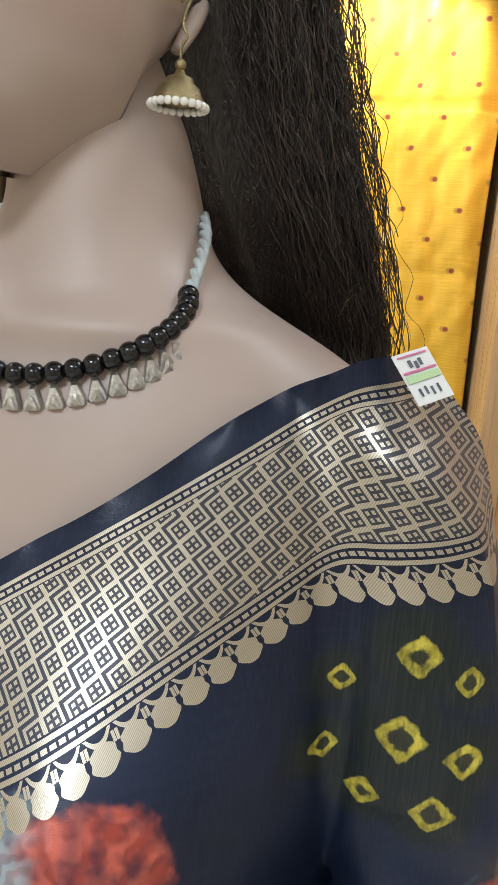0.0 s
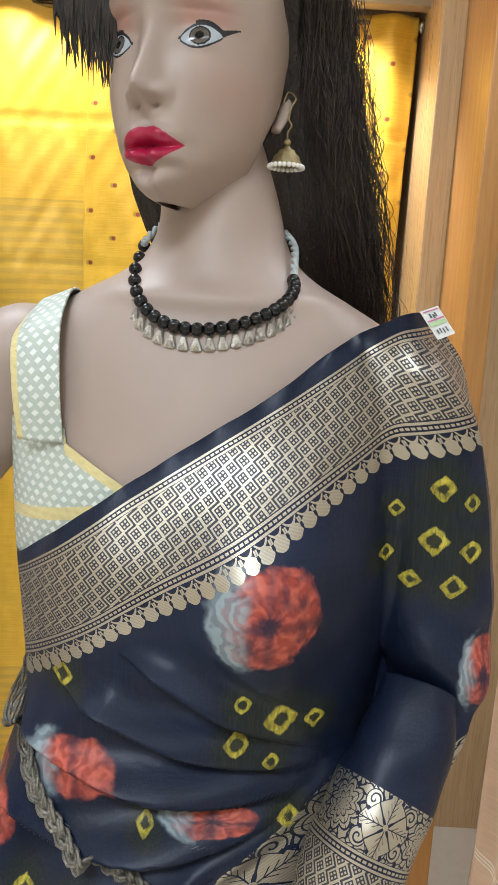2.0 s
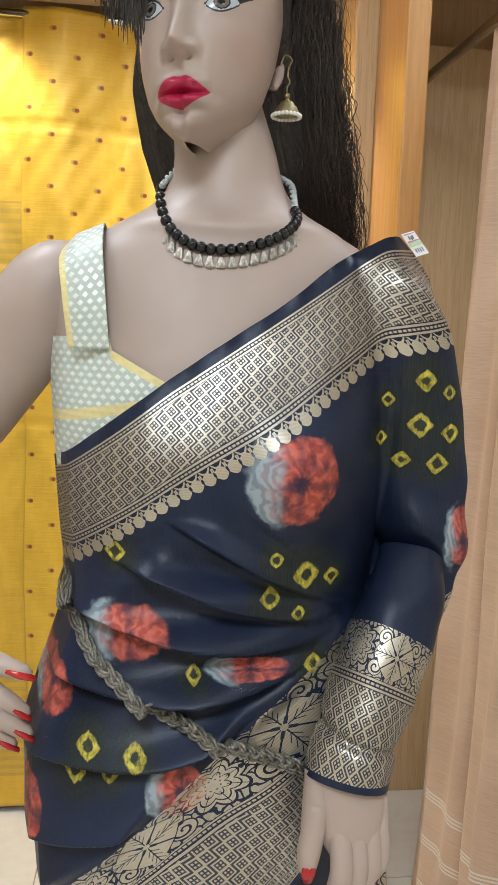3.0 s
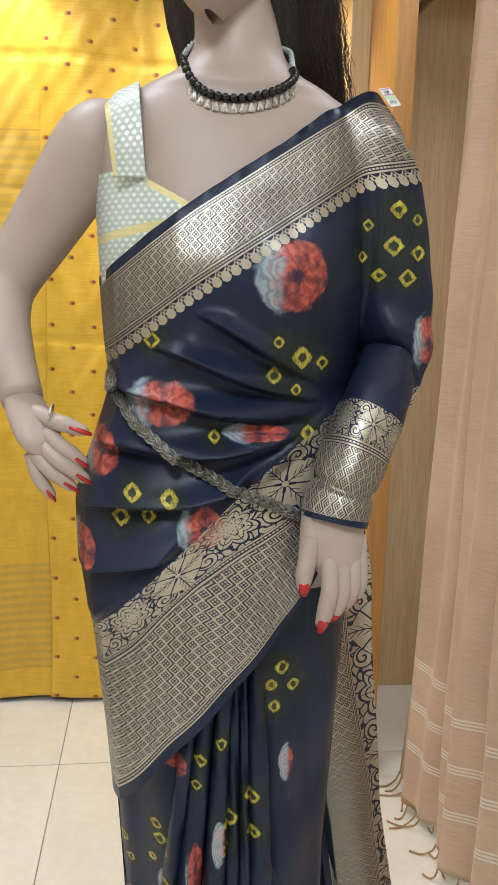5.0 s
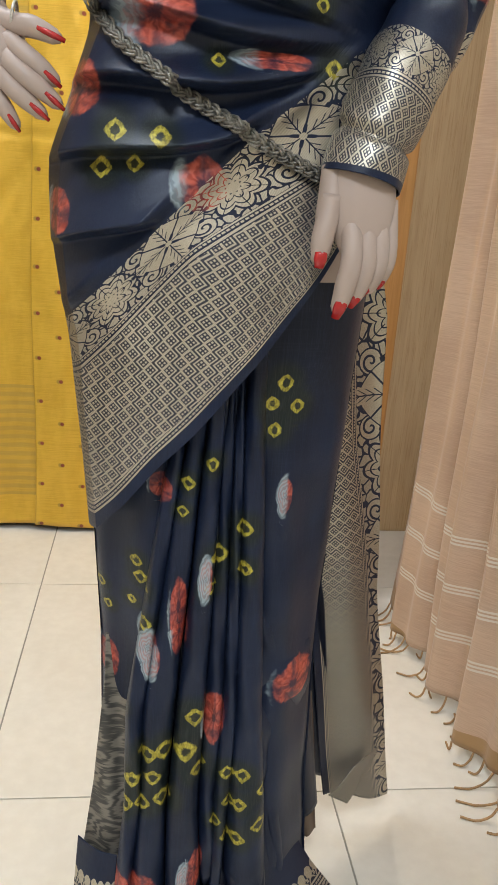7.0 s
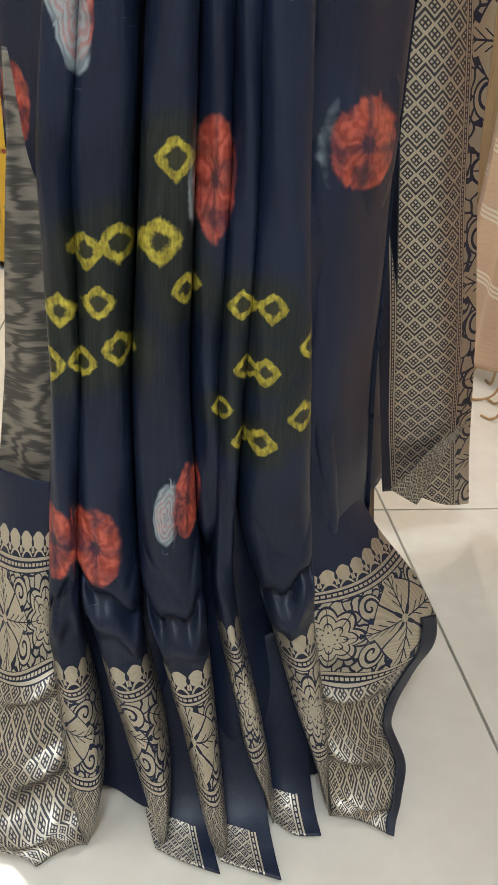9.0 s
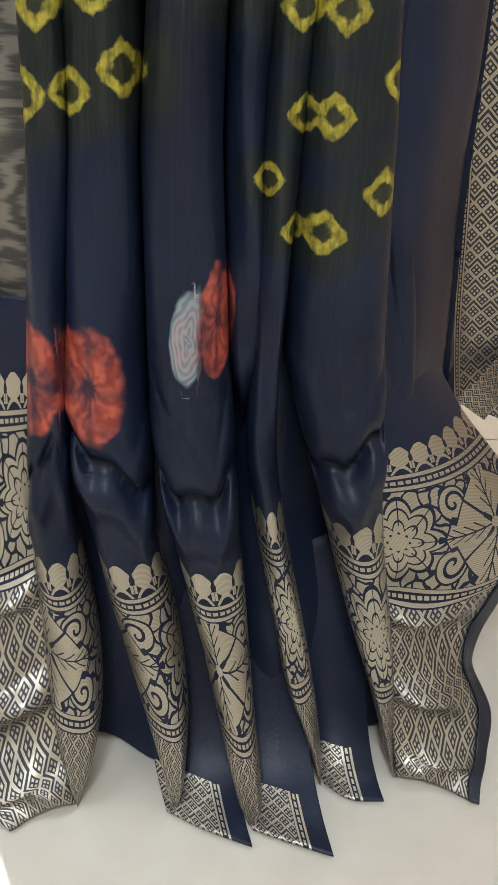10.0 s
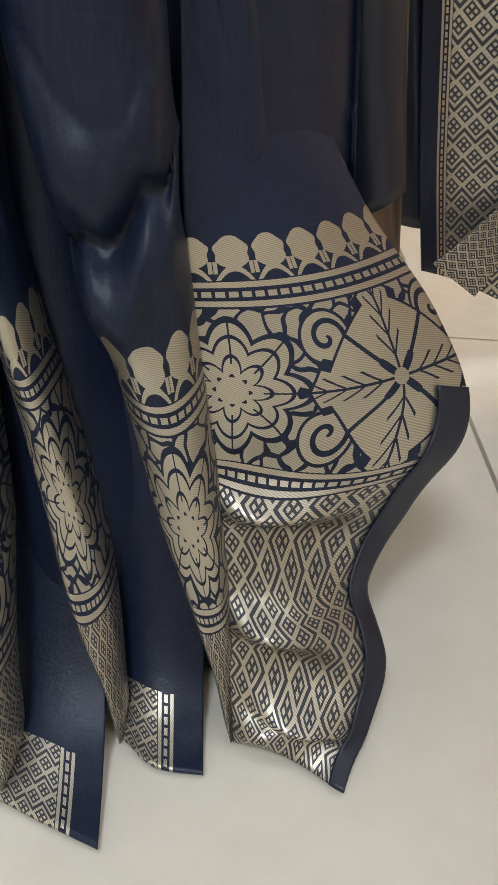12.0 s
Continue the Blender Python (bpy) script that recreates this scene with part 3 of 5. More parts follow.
def rail(name, a, b, r, label):
    v, f = tube([a, b], r, 14)
    ob = link_mesh(name, v, f, M_STEEL)
    for end, d in ((a, 1), (b, -1)):
        way = (Vector(b) - Vector(a)).normalized() * d
        v, f = tube([Vector(end), Vector(end) + way * 0.012], r * 1.9, 16)
        link_mesh("socket", v, f, M_STEEL, ob)
    return tagged(ob, label, "hanging rail")


rail("hanging_rail", (-0.80, 1.93, 2.035), (0.255, 1.93, 2.035), 0.010, "round steel rail under the beam of the bay")
rail("hanging_rail", (0.43, 1.955, 1.905), (0.47, 0.75, 1.905), 0.011, "round steel rail over the fawn cloth")


def downlight(x, y):
    e = new("downlight")
    e.location = (x, y, 2.13)
    tagged(e, "small recessed spotlight above yellow cloth, switched on", "spotlight", "downlights of the bay")
    v, f = tube([(0, 0, 0.0), (0, 0, 0.012)], 0.035, 24)
    link_mesh("rim", v, f, M_STEEL, e)
    v, f = tube([(0, 0, -0.004), (0, 0, 0.004)], 0.024, 20)
    link_mesh("bulb", v, f, M_BULB, e, "glowing warm bulb")
    return e


downlight(0.03, 1.80)
downlight(-0.66, 1.80)
box("bay_soffit", -0.80, 0.305, 1.70, 2.06, 2.145, 2.17, M_WOOD, kind="structure", label="honey wood soffit over yellow cloth", category="trim")

# ---- hanging cloths behind ----
def yellow_cloth(x0, x1, n, name, parent=None, label="", shift=0.0):
    u = np.linspace(x0, x1, n)[:, None]
    v = np.linspace(0.012, 2.045, 170)[None, :]
    fold = 0.012 * np.sin(u * 21 + 0.6) * (0.4 + 0.6 * v / 2) + 0.006 * np.sin(u * 63 + 3 * v) * sstep(-0.6, 0.1, u) + 0.003 * wob(u, v, 17, 1.0)
    crease = 0.004 * sum(k * np.exp(-((v - h) / 0.006) ** 2) for h, k in ((1.45, 1), (1.06, 1), (0.62, -1), (1.78, 1)))
    crumple = 0.0022 * wob(u * 2.2, v, 42, 2.0) * sstep(0.8, 0.2, np.abs(wob(u, v, 9, 4.0)))
    U, V = np.broadcast_arrays(u, v)
    return sheet(name, U + 0.004 * np.sin(V * 7), 1.925 + fold + crease + crumple + shift + 0 * V, V + 0.006 * np.sin(U * 9), M_YELLOW, parent, label,
                 attrs={"cloth": (U, V, np.full(U.shape, -1.0 if parent else 1.0))}, thick=0.0012)


yc = yellow_cloth(-0.505, 0.238, 190, "hanging_saree", shift=-0.008)
tagged(yc, "bright yellow silk saree with small maroon dots, hung flat", "saree")
yellow_cloth(-0.79, -0.49, 90, "end_piece", yc, "plain golden end piece with faint bands")

u = np.linspace(0, 1, 120)[:, None]
v = np.linspace(0, 1, 160)[None, :]
zz = 0.03 + v * 1.885
yy = 1.46 - u * (0.74 + 0.15 * (1 - v))
xx = 0.40 + 0.055 * v + 0.03 * u + (0.020 * np.sin(u * 30 + 1.5 * v) + 0.011 * np.sin(u * 71 + 2)) * (1.1 - 0.5 * v) + 0.005 * wob(u, v, 11, 2)
U, V = np.broadcast_arrays(u, v)
bc = sheet("hanging_saree", xx, yy, zz + 0.0 * u, M_BROWN, attrs={"cloth": (U, zz * 1.0 + 0 * U + 0.05 * np.sin(U * 6) + 0.10 * U, 0 * U)}, thick=0.0012)
tagged(bc, "fawn silk saree with pale stripes and tassels, hung over a rail", "saree")
rng = random.Random(4)
for i in range(34):
    a = i / 33 * 119
    k = int(a)
    p = Vector((xx[k, 0], yy[k, 0], 0.03))
    way = Vector((rng.uniform(-0.05, 0.01), rng.uniform(-0.02, 0.02), 0))
    pts = smooth_path([p, p + Vector((way.x * 0.3, way.y * 0.3, -0.018)), p + way + Vector((0, 0, -0.0265)), p + way * 1.7 + Vector((0, 0.01, -0.027))], 8)
    tv, tf = tube(pts, 0.0022, 5)
    link_mesh("tassel", tv, tf, M_TASSEL, bc, "knotted brown thread tassel")

# ---- body profiles (metres up -> metres) ----
CX = -0.126
T_HALF = tab((1.50, 0.033), (1.46, 0.0395), (1.44, 0.0415), (1.425, 0.0440), (1.41, 0.051), (1.395, 0.070), (1.382, 0.104), (1.365, 0.130), (1.34, 0.142), (1.30, 0.138), (1.23, 0.134), (1.14, 0.127), (1.09, 0.122), (1.04, 0.142), (0.98, 0.162), (0.91, 0.158), (0.83, 0.146), (0.72, 0.135), (0.6, 0.125), smooth=0.012)
T_FRONT = tab((1.50, 0.515), (1.46, 0.501), (1.44, 0.5000), (1.425, 0.4985), (1.41, 0.4960), (1.40, 0.4915), (1.38, 0.484), (1.35, 0.472), (1.31, 0.461), (1.25, 0.446), (1.22, 0.441), (1.17, 0.447), (1.09, 0.447), (1.0, 0.440), (0.9, 0.436), (0.8, 0.440), (0.6, 0.452), smooth=0.02)
T_BACK = tab((1.50, 0.575), (1.44, 0.583), (1.42, 0.590), (1.38, 0.62), (1.3, 0.65), (1.2, 0.645), (1.09, 0.625), (1.0, 0.66), (0.9, 0.675), (0.6, 0.65), smooth=0.02)


def torso_front(x, z, grow=0.0):
    """How far forward (small y) the trunk reaches at x and height z."""
    half, f = T_HALF(z) + grow, T_FRONT(z) - grow
    q = np.clip(np.abs(x - CX) / half, 0, 1)
    return 0.55 - (0.55 - f) * (1 - q ** 2.6) ** 0.5


# ---- mannequin ----
def build_mannequin():
    pile = Pile()
    # trunk and neck
    zs = np.concatenate([np.linspace(0.9, 1.36, 60), np.linspace(1.364, 1.50, 70)])
    th = np.linspace(0, 2 * np.pi, 96, endpoint=False)
    verts = []
    for a in th:
        c, s = np.cos(a), np.sin(a)
        slim = 0.014 * (1 - sstep(1.12, 1.19, zs))
        half, fr, bk = T_HALF(zs) - slim, T_FRONT(zs) + slim, T_BACK(zs) - slim
        up = sstep(1.38, 1.43, zs)
        ex = np.sign(c) * np.abs(c) ** (0.85 + 0.15 * up)
        ey = np.sign(s) * np.abs(s) ** (0.9 + 0.1 * up)
        x = CX + half * ex - 0.010 * sstep(1.43, 1.50, zs)
        y = np.where(s < 0, 0.55 + (0.55 - fr) * ey, 0.55 + (bk - 0.55) * ey)
        bone = 0.004 * np.exp(-((zs - 1.385 - 0.06 * np.abs(x - CX)) / 0.008) ** 2) * (np.abs(x - CX) < 0.09) * (s < 0)
        verts += list(zip(x, y - bone, zs))
    pile.add(verts, grid_faces(96, len(zs), True))
    # head, facing a little to its own right
    A = tab((1.435, 0.006), (1.439, 0.0125), (1.447, 0.0220), (1.458, 0.0320), (1.472, 0.0405), (1.49, 0.0458), (1.515, 0.0490), (1.54, 0.052), (1.57, 0.052), (1.60, 0.043), (1.622, 0.018), smooth=0.016)
    F = tab((1.435, 0.058), (1.439, 0.0655), (1.445, 0.0695), (1.4545, 0.0690), (1.467, 0.0710), (1.485, 0.0705), (1.50, 0.0700), (1.532, 0.0700), (1.548, 0.0735), (1.57, 0.071), (1.60, 0.05), (1.622, 0.015), smooth=0.018)
    B = tab((1.435, -0.052), (1.447, -0.04), (1.462, -0.018), (1.48, 0.015), (1.505, 0.06), (1.54, 0.085), (1.6, 0.06), (1.622, 0.015), smooth=0.02)
    RISE = tab((1.4840, 0.0), (1.4870, 0.0008), (1.4905, 0.0070), (1.4935, 0.0155), (1.4970, 0.0195), (1.5000, 0.0188), (1.506, 0.0148), (1.513, 0.0100), (1.523, 0.0058), (1.533, 0.0030), (1.545, 0.0012), (1.56, 0.0), smooth=0.014)
    WIDE = tab((1.480, 0.0062), (1.487, 0.0070), (1.494, 0.0076), (1.502, 0.0066), (1.515, 0.0060), (1.535, 0.0070), (1.56, 0.010), smooth=0.03)

    def bump_at(x, z, cx, cz, rx, rz):
        return np.exp(-((x - cx) / rx) ** 2 - ((z - cz) / rz) ** 2)

    EX, EZ, LIP = 0.0255, 1.5255, 1.4678
    nz, na = 420, 520
    zs = np.linspace(1.435, 1.622, nz)
    a = np.linspace(-1, 1, na, endpoint=False)
    th = np.pi * (0.40 * a + 0.60 * a ** 3)
    rot = Matrix.Rotation(radians(-21), 4, "Z")
    verts, info, makeup = [], np.zeros((na, nz, 2)), np.zeros((na, nz, 3))
    for i, t in enumerate(th):
        sx, cy = np.sin(t), np.cos(t)
        x = A(zs) * np.sign(sx) * abs(sx) ** 0.92
        ax = np.abs(x)
        y = np.where(cy > 0, -F(zs) * abs(cy) ** 0.9, B(zs) * abs(cy))
        w = np.clip((cy - 0.2) * 2, 0, 1)
        # nose: bridge and tip, wings, the hollows of the nostrils
        y -= w * RISE(zs) * np.exp(-(ax / WIDE(zs)) ** 2.3)
        y -= w * 0.0072 * bump_at(ax, zs, 0.0100, 1.4945, 0.0040, 0.0046)
        y += w * 0.0050 * bump_at(ax, zs, 0.0056, 1.4900, 0.0028, 0.0018)
        y += w * 0.0016 * bump_at(ax, zs, 0.0150, 1.4935, 0.0024, 0.0060)
        # lips
        lipw = np.clip(1 - (ax / 0.0205) ** 2, 0, 1) ** 0.8
        y -= w * lipw * (0.0052 * np.exp(-((zs - 1.4740) / 0.0042) ** 2) + 0.0068 * np.exp(-((zs - 1.4620) / 0.0044) ** 2) - 0.0048 * np.exp(-((zs - LIP - 0.0008 * np.cos(x * 300)) / 0.0015) ** 2))
        y += w * 0.0016 * bump_at(x, zs, 0, 1.4820, 0.0026, 0.0030)
        y += w * 0.0022 * bump_at(ax, zs, 0.0220, LIP, 0.0045, 0.0050)
        # sockets, lids, eyeballs, brow ridge, cheekbones, chin
        y += w * 0.0072 * bump_at(ax, zs, 0.0235, 1.5285, 0.0150, 0.0120)
        y += w * 0.0020 * bump_at(ax, zs, 0.0110, 1.5290, 0.0050, 0.0090)
        y -= w * 0.0058 * bump_at(ax, zs, EX, EZ, 0.0105, 0.0075)
        y -= w * 0.0018 * bump_at(ax, zs, EX, 1.5490, 0.020, 0.0060)
        y += w * 0.0014 * bump_at(ax, zs, EX, 1.5400, 0.014, 0.0020)
        y -= w * 0.0030 * bump_at(ax, zs, 0.0330, 1.5030, 0.0150, 0.0130)
        y += w * 0.0016 * bump_at(ax, zs, 0.0300, 1.4720, 0.0100, 0.0140)
        y -= w * 0.0032 * bump_at(x, zs, 0, 1.4440, 0.0120, 0.0075)
        y += w * 0.0030 * bump_at(x, zs, 0, 1.4555, 0.0130, 0.0035)
        info[i, :, 0], info[i, :, 1] = x, zs
        if abs(t) < 1.4:
            shade = np.exp(-((ax - 0.0270) / 0.0150) ** 4) * sstep(1.527, 1.536, zs) * sstep(1.553, 1.541, zs)
            cheek = 0.22 * bump_at(ax, zs, 0.040, 1.500, 0.014, 0.016)
            brow = sstep(0.0030, 0.0012, np.abs(zs - 1.5550 - 0.10 * (ax - 0.012) + 7.0 * np.maximum(ax - 0.030, 0) ** 2)) * sstep(0.009, 0.013, ax) * sstep(0.050, 0.040, ax)
            makeup[i, :, 0], makeup[i, :, 1] = np.clip(0.6 * shade + cheek, 0, 1), 0.8 * brow
        for xx_, yy_, zz_ in zip(x, y, zs):
            p = rot @ Vector((xx_, yy_, 0))
            # the chin is a little short and the head leans to one side
            verts.append((-0.1428 + p.x, 0.5232 + p.y, zz_ + 0.05 * xx_ + 0.0042 * max(0.0, 1.462 - zz_) / 0.027))
    faces, slots = [tuple(i * nz for i in range(na))], [0]
    for i in range(na):
        k = (i + 1) % na
        for j in range(nz - 1):
            faces.append((i * nz + j, k * nz + j, k * nz + j + 1, i * nz + j + 1))
            x, z = abs(info[i, j, 0]), info[i, j, 1]
            slot = 0
            if abs(th[i]) < 1.3:
                # almond eye: distance out from its middle, upper and lower lid curves
                e = (x - EX) / 0.0100
                zc = z - EZ - 0.14 * (x - EX)
                lid = max(0.0, 1 - abs(e) ** 1.9)
                up, down = 0.0064 * lid ** 0.8, -0.0052 * lid
                bow = 0.0115 * max(0.0, 1 - (x / 0.0196) ** 1.45) - 0.0022 * math.exp(-(x / 0.0032) ** 2)
                under = -0.0110 * max(0.0, 1 - (x / 0.0190) ** 2.2)
                q = ((x - EX) ** 2 + (z - EZ - 0.0008) ** 2) ** 0.5
                if x < 0.0196 and under < z - LIP < bow:
                    slot = 1
                elif abs(e) < 1 and down < zc < up:
                    slot = 6 if q < 0.0022 else 3 if q < 0.0044 else 5 if q < 0.0052 else 2
                elif (abs(e) < 1.12 and -0.0012 * (abs(e) < 1) + down < zc < up + 0.0030 * (1 - 0.4 * (e < -0.3)) and zc > -0.0052 * lid - 0.0012) or \
                        (0.0345 < x < 0.0425 and abs(z - EZ - 0.0028 - 0.50 * (x - 0.0345)) < 0.0020 * (1 - (x - 0.0345) / 0.009)):
                    slot = 4
            slots.append(slot)
    faces.append(tuple(i * nz + nz - 1 for i in range(na)))
    slots.append(0)
    b = len(pile.v)
    head_range = (b, makeup.reshape(-1, 3))
    pile.v += verts
    pile.f += [tuple(b + q for q in f) for f in faces]
    pile.s += slots
    # ear
    pts, rad = smooth_path([(-0.094, 0.527, 1.494), (-0.0905, 0.532, 1.504), (-0.090, 0.540, 1.515), (-0.096, 0.544, 1.525)], 14, [0.0038, 0.0055, 0.0060, 0.0045])
    pile.add(*tube(pts, rad, 12, flat=0.6))

    def limb(points, radii, flat=1.0, sides=28):
        p, r = smooth_path(points, 40, radii)
        pile.add(*tube(p, r, sides, flat=flat))

    def finger(points, r, nail=True):
        p, rr = smooth_path(points, 14, [r * 1.05, r, r * 0.96, r * 0.62][-len(points):])
        rr = list(rr)
        rr[-1] = r * 0.35
        pile.add(*tube(p, rr, 12))
        if nail:
            d = Vector(p[-1]) - Vector(p[-4])
            q = Vector(p[-1])
            pile.add(*tube([q - d * 1.1 + Vector((0, -r * 0.52, 0.0)), q - d * 0.4 + Vector((0, -r * 0.62, 0)), q + d * 0.22 + Vector((0, -r * 0.42, 0))], [r * 0.5, r * 0.6, r * 0.4], 10, flat=0.5), slot=7)

    # bare arm with the hand on the hip
    limb([(-0.235, 0.545, 1.352), (-0.262, 0.545, 1.335), (-0.292, 0.55, 1.29), (-0.322, 0.555, 1.245), (-0.352, 0.55, 1.198), (-0.357, 0.53, 1.165), (-0.345, 0.497, 1.125), (-0.326, 0.462, 1.088)],
         [0.026, 0.0385, 0.0375, 0.034, 0.030, 0.029, 0.0255, 0.019])
    limb([(-0.327, 0.464, 1.092), (-0.318, 0.452, 1.073), (-0.307, 0.442, 1.056), (-0.298, 0.437, 1.046)], [0.0185, 0.0215, 0.0215, 0.012], 0.55)
    finger([(-0.317, 0.455, 1.080), (-0.297, 0.440, 1.073), (-0.284, 0.432, 1.071), (-0.264, 0.430, 1.064)], 0.0080)
    finger([(-0.303, 0.440, 1.062), (-0.289, 0.430, 1.052), (-0.278, 0.429, 1.044), (-0.266, 0.431, 1.034)], 0.0074)
    finger([(-0.308, 0.438, 1.054), (-0.292, 0.427, 1.040), (-0.278, 0.427, 1.030), (-0.264, 0.430, 1.019)], 0.0074)
    finger([(-0.314, 0.440, 1.046), (-0.301, 0.429, 1.032), (-0.289, 0.428, 1.022), (-0.275, 0.431, 1.011)], 0.0071)
    finger([(-0.317, 0.444, 1.042), (-0.311, 0.435, 1.025), (-0.304, 0.433, 1.014), (-0.296, 0.435, 1.002)], 0.0064)
    # covered arm and its hand
    limb([(-0.004, 0.462, 1.05), (-0.022, 0.445, 1.02), (-0.033, 0.430, 0.99)], [0.016, 0.018, 0.020])
    limb([(-0.036, 0.424, 1.000), (-0.0365, 0.418, 0.980), (-0.034, 0.414, 0.960), (-0.030, 0.413, 0.935), (-0.029, 0.414, 0.922)], [0.026, 0.0285, 0.0265, 0.0205, 0.012], 0.55)
    limb([(-0.058, 0.420, 0.992), (-0.059, 0.414, 0.970), (-0.0625, 0.408, 0.952)], [0.0095, 0.0105, 0.0090])
    finger([(-0.0590, 0.412, 0.970), (-0.0625, 0.407, 0.951), (-0.0655, 0.404, 0.936), (-0.0665, 0.403, 0.920)], 0.0090)
    finger([(-0.0445, 0.419, 0.972), (-0.0410, 0.4015, 0.930), (-0.0440, 0.402, 0.903), (-0.0480, 0.407, 0.882)], 0.0089)
    finger([(-0.0330, 0.419, 0.972), (-0.0290, 0.4035, 0.928), (-0.0320, 0.406, 0.906), (-0.0365, 0.412, 0.890)], 0.0088)
    finger([(-0.0210, 0.419, 0.970), (-0.0185, 0.4060, 0.929), (-0.0215, 0.409, 0.911), (-0.0250, 0.415, 0.899)], 0.0084)
    finger([(-0.0120, 0.420, 0.970), (-0.0105, 0.4100, 0.932), (-0.0125, 0.412, 0.917), (-0.0150, 0.416, 0.905)], 0.0074)
    ob = pile.link("mannequin", [M_SKIN, M_LIPS, M_EYE, M_IRISGREY, M_LINER, M_IRIS, M_PUPIL, M_NAIL])
    paint = np.zeros((len(pile.v), 3), dtype=np.float32)
    paint[head_range[0]:head_range[0] + len(head_range[1])] = head_range[1]
    ob.data.attributes.new("makeup", "FLOAT_VECTOR", "POINT").data.foreach_set("vector", paint.reshape(-1))
    return tagged(ob, "pale painted shop mannequin with red lips, hand on hip", "mannequin")


build_mannequin()

# ---- saree on the mannequin ----
saree = new("saree")
tagged(saree, "navy silk saree with gold brocade borders draped on a mannequin", "saree")
RINGS = [(-0.225, 1.007, 9), (-0.191, 1.004, 9), (-0.236, 0.980, 9), (-0.210, 0.984, 7), (-0.096, 1.118, 8), (-0.070, 1.135, 11), (-0.048, 1.130, 7), (-0.074, 1.105, 6),
         (-0.208, 1.147, 8), (-0.221, 1.147, 4), (-0.094, 1.149, 6), (-0.150, 1.061, 6), (-0.060, 1.063, 8),
         (0.026, 1.275, 9), (0.023, 1.241, 10), (0.048, 1.235, 8), (0.038, 1.211, 9), (0.011, 1.213, 7), (-0.002, 1.260, 6), (-0.006, 1.230, 6), (0.046, 1.266, 6)]
RINGS_LOW = [(-0.070, 0.806, 9), (-0.081, 0.786, 8), (-0.056, 0.783, 8), (-0.076, 0.760, 8), (-0.134, 0.733, 7), (-0.155, 0.713, 7), (-0.159, 0.685, 6), (-0.100, 0.668, 9), (-0.122, 0.639, 10), (-0.097, 0.627, 8),
             (-0.129, 0.608, 7), (-0.201, 0.616, 7), (-0.196, 0.600, 8), (-0.204, 0.568, 6), (-0.237, 0.571, 6), (-0.229, 0.548, 6)]
RINGS_FOOT = [(-0.137, 0.466, 11), (-0.145, 0.426, 13), (-0.166, 0.423, 11), (-0.183, 0.419, 10), (-0.177, 0.392, 10), (-0.198, 0.386, 10), (-0.205, 0.355, 10), (-0.187, 0.357, 9), (-0.167, 0.366, 10), (-0.131, 0.400, 9),
              (-0.100, 0.390, 9), (-0.084, 0.390, 9), (-0.096, 0.353, 8), (-0.086, 0.353, 9), (-0.060, 0.367, 8), (-0.109, 0.328, 7), (-0.097, 0.308, 7), (-0.086, 0.308, 10), (-0.062, 0.325, 10), (-0.215, 0.473, 7), (-0.191, 0.566, 8), (-0.012, 0.400, 8)]
# x, height, half width, half height (mm), how far the pale side reaches
BLOTS = [(-0.082, 1.208, 33, 33, 0.5), (-0.197, 1.090, 31, 24, 0.5), (-0.107, 1.064, 32, 8, 0.45), (-0.257, 1.039, 20, 24, 0.5), (-0.158, 0.972, 22, 22, 0.35), (-0.273, 0.944, 14, 20, 0.4), (0.066, 1.150, 17, 26, 0.45)]
BLOTS_LOW = [(-0.180, 0.702, 12, 14, 0.0), (-0.159, 0.586, 9, 36, 0.0), (-0.134, 0.617, 7, 24, 1.6), (-0.187, 0.540, 10, 20, 1.6), (-0.060, 0.693, 8, 22, 1.2), (-0.117, 0.455, 12, 34, 0.0), (-0.030, 0.470, 27, 27, 0.0), (-0.227, 0.480, 12, 24, 0.1),
             (-0.210, 0.238, 15, 29, 0.0), (-0.184, 0.237, 17, 31, 0.0), (-0.128, 0.269, 9, 28, 0.0), (-0.141, 0.262, 7, 18, 1.6), (-0.157, 0.559, 9, 26, 0.2), (-0.183, 0.526, 9, 22, 1.6)]


def dye(X, Z, rings, blots):
    """Local coordinates round the nearest tie-dye ring and blot."""
    out = {}
    for key, items in (("ring", [(x, z, r, r, 0.35 * (i % 4 == 1)) for i, (x, z, r) in enumerate(rings)]), ("blot", blots)):
        best = np.full(X.shape, 1e9)
        loc = [np.full(X.shape, 9.0), np.full(X.shape, 9.0), np.zeros(X.shape)]
        for x, z, rx, rz, extra in items:
            lx, lz = (X - x) / (rx * 0.001), (Z - z) / (rz * 0.001)
            d = lx * lx + lz * lz
            near = d < best
            best = np.where(near, d, best)
            for q, val in zip(loc, (lx, lz, np.full(X.shape, extra))):
                q[near] = val[near]
        if key == "ring":
            loc[0], loc[1] = np.abs(loc[0]), np.abs(loc[1])
        far = best > (12 if key == "ring" else 2.2)
        loc[0][far], loc[1][far] = np.where(loc[0][far] < 0, -9.0, 9.0), 9.0
        out[key] = tuple(loc)
    return out


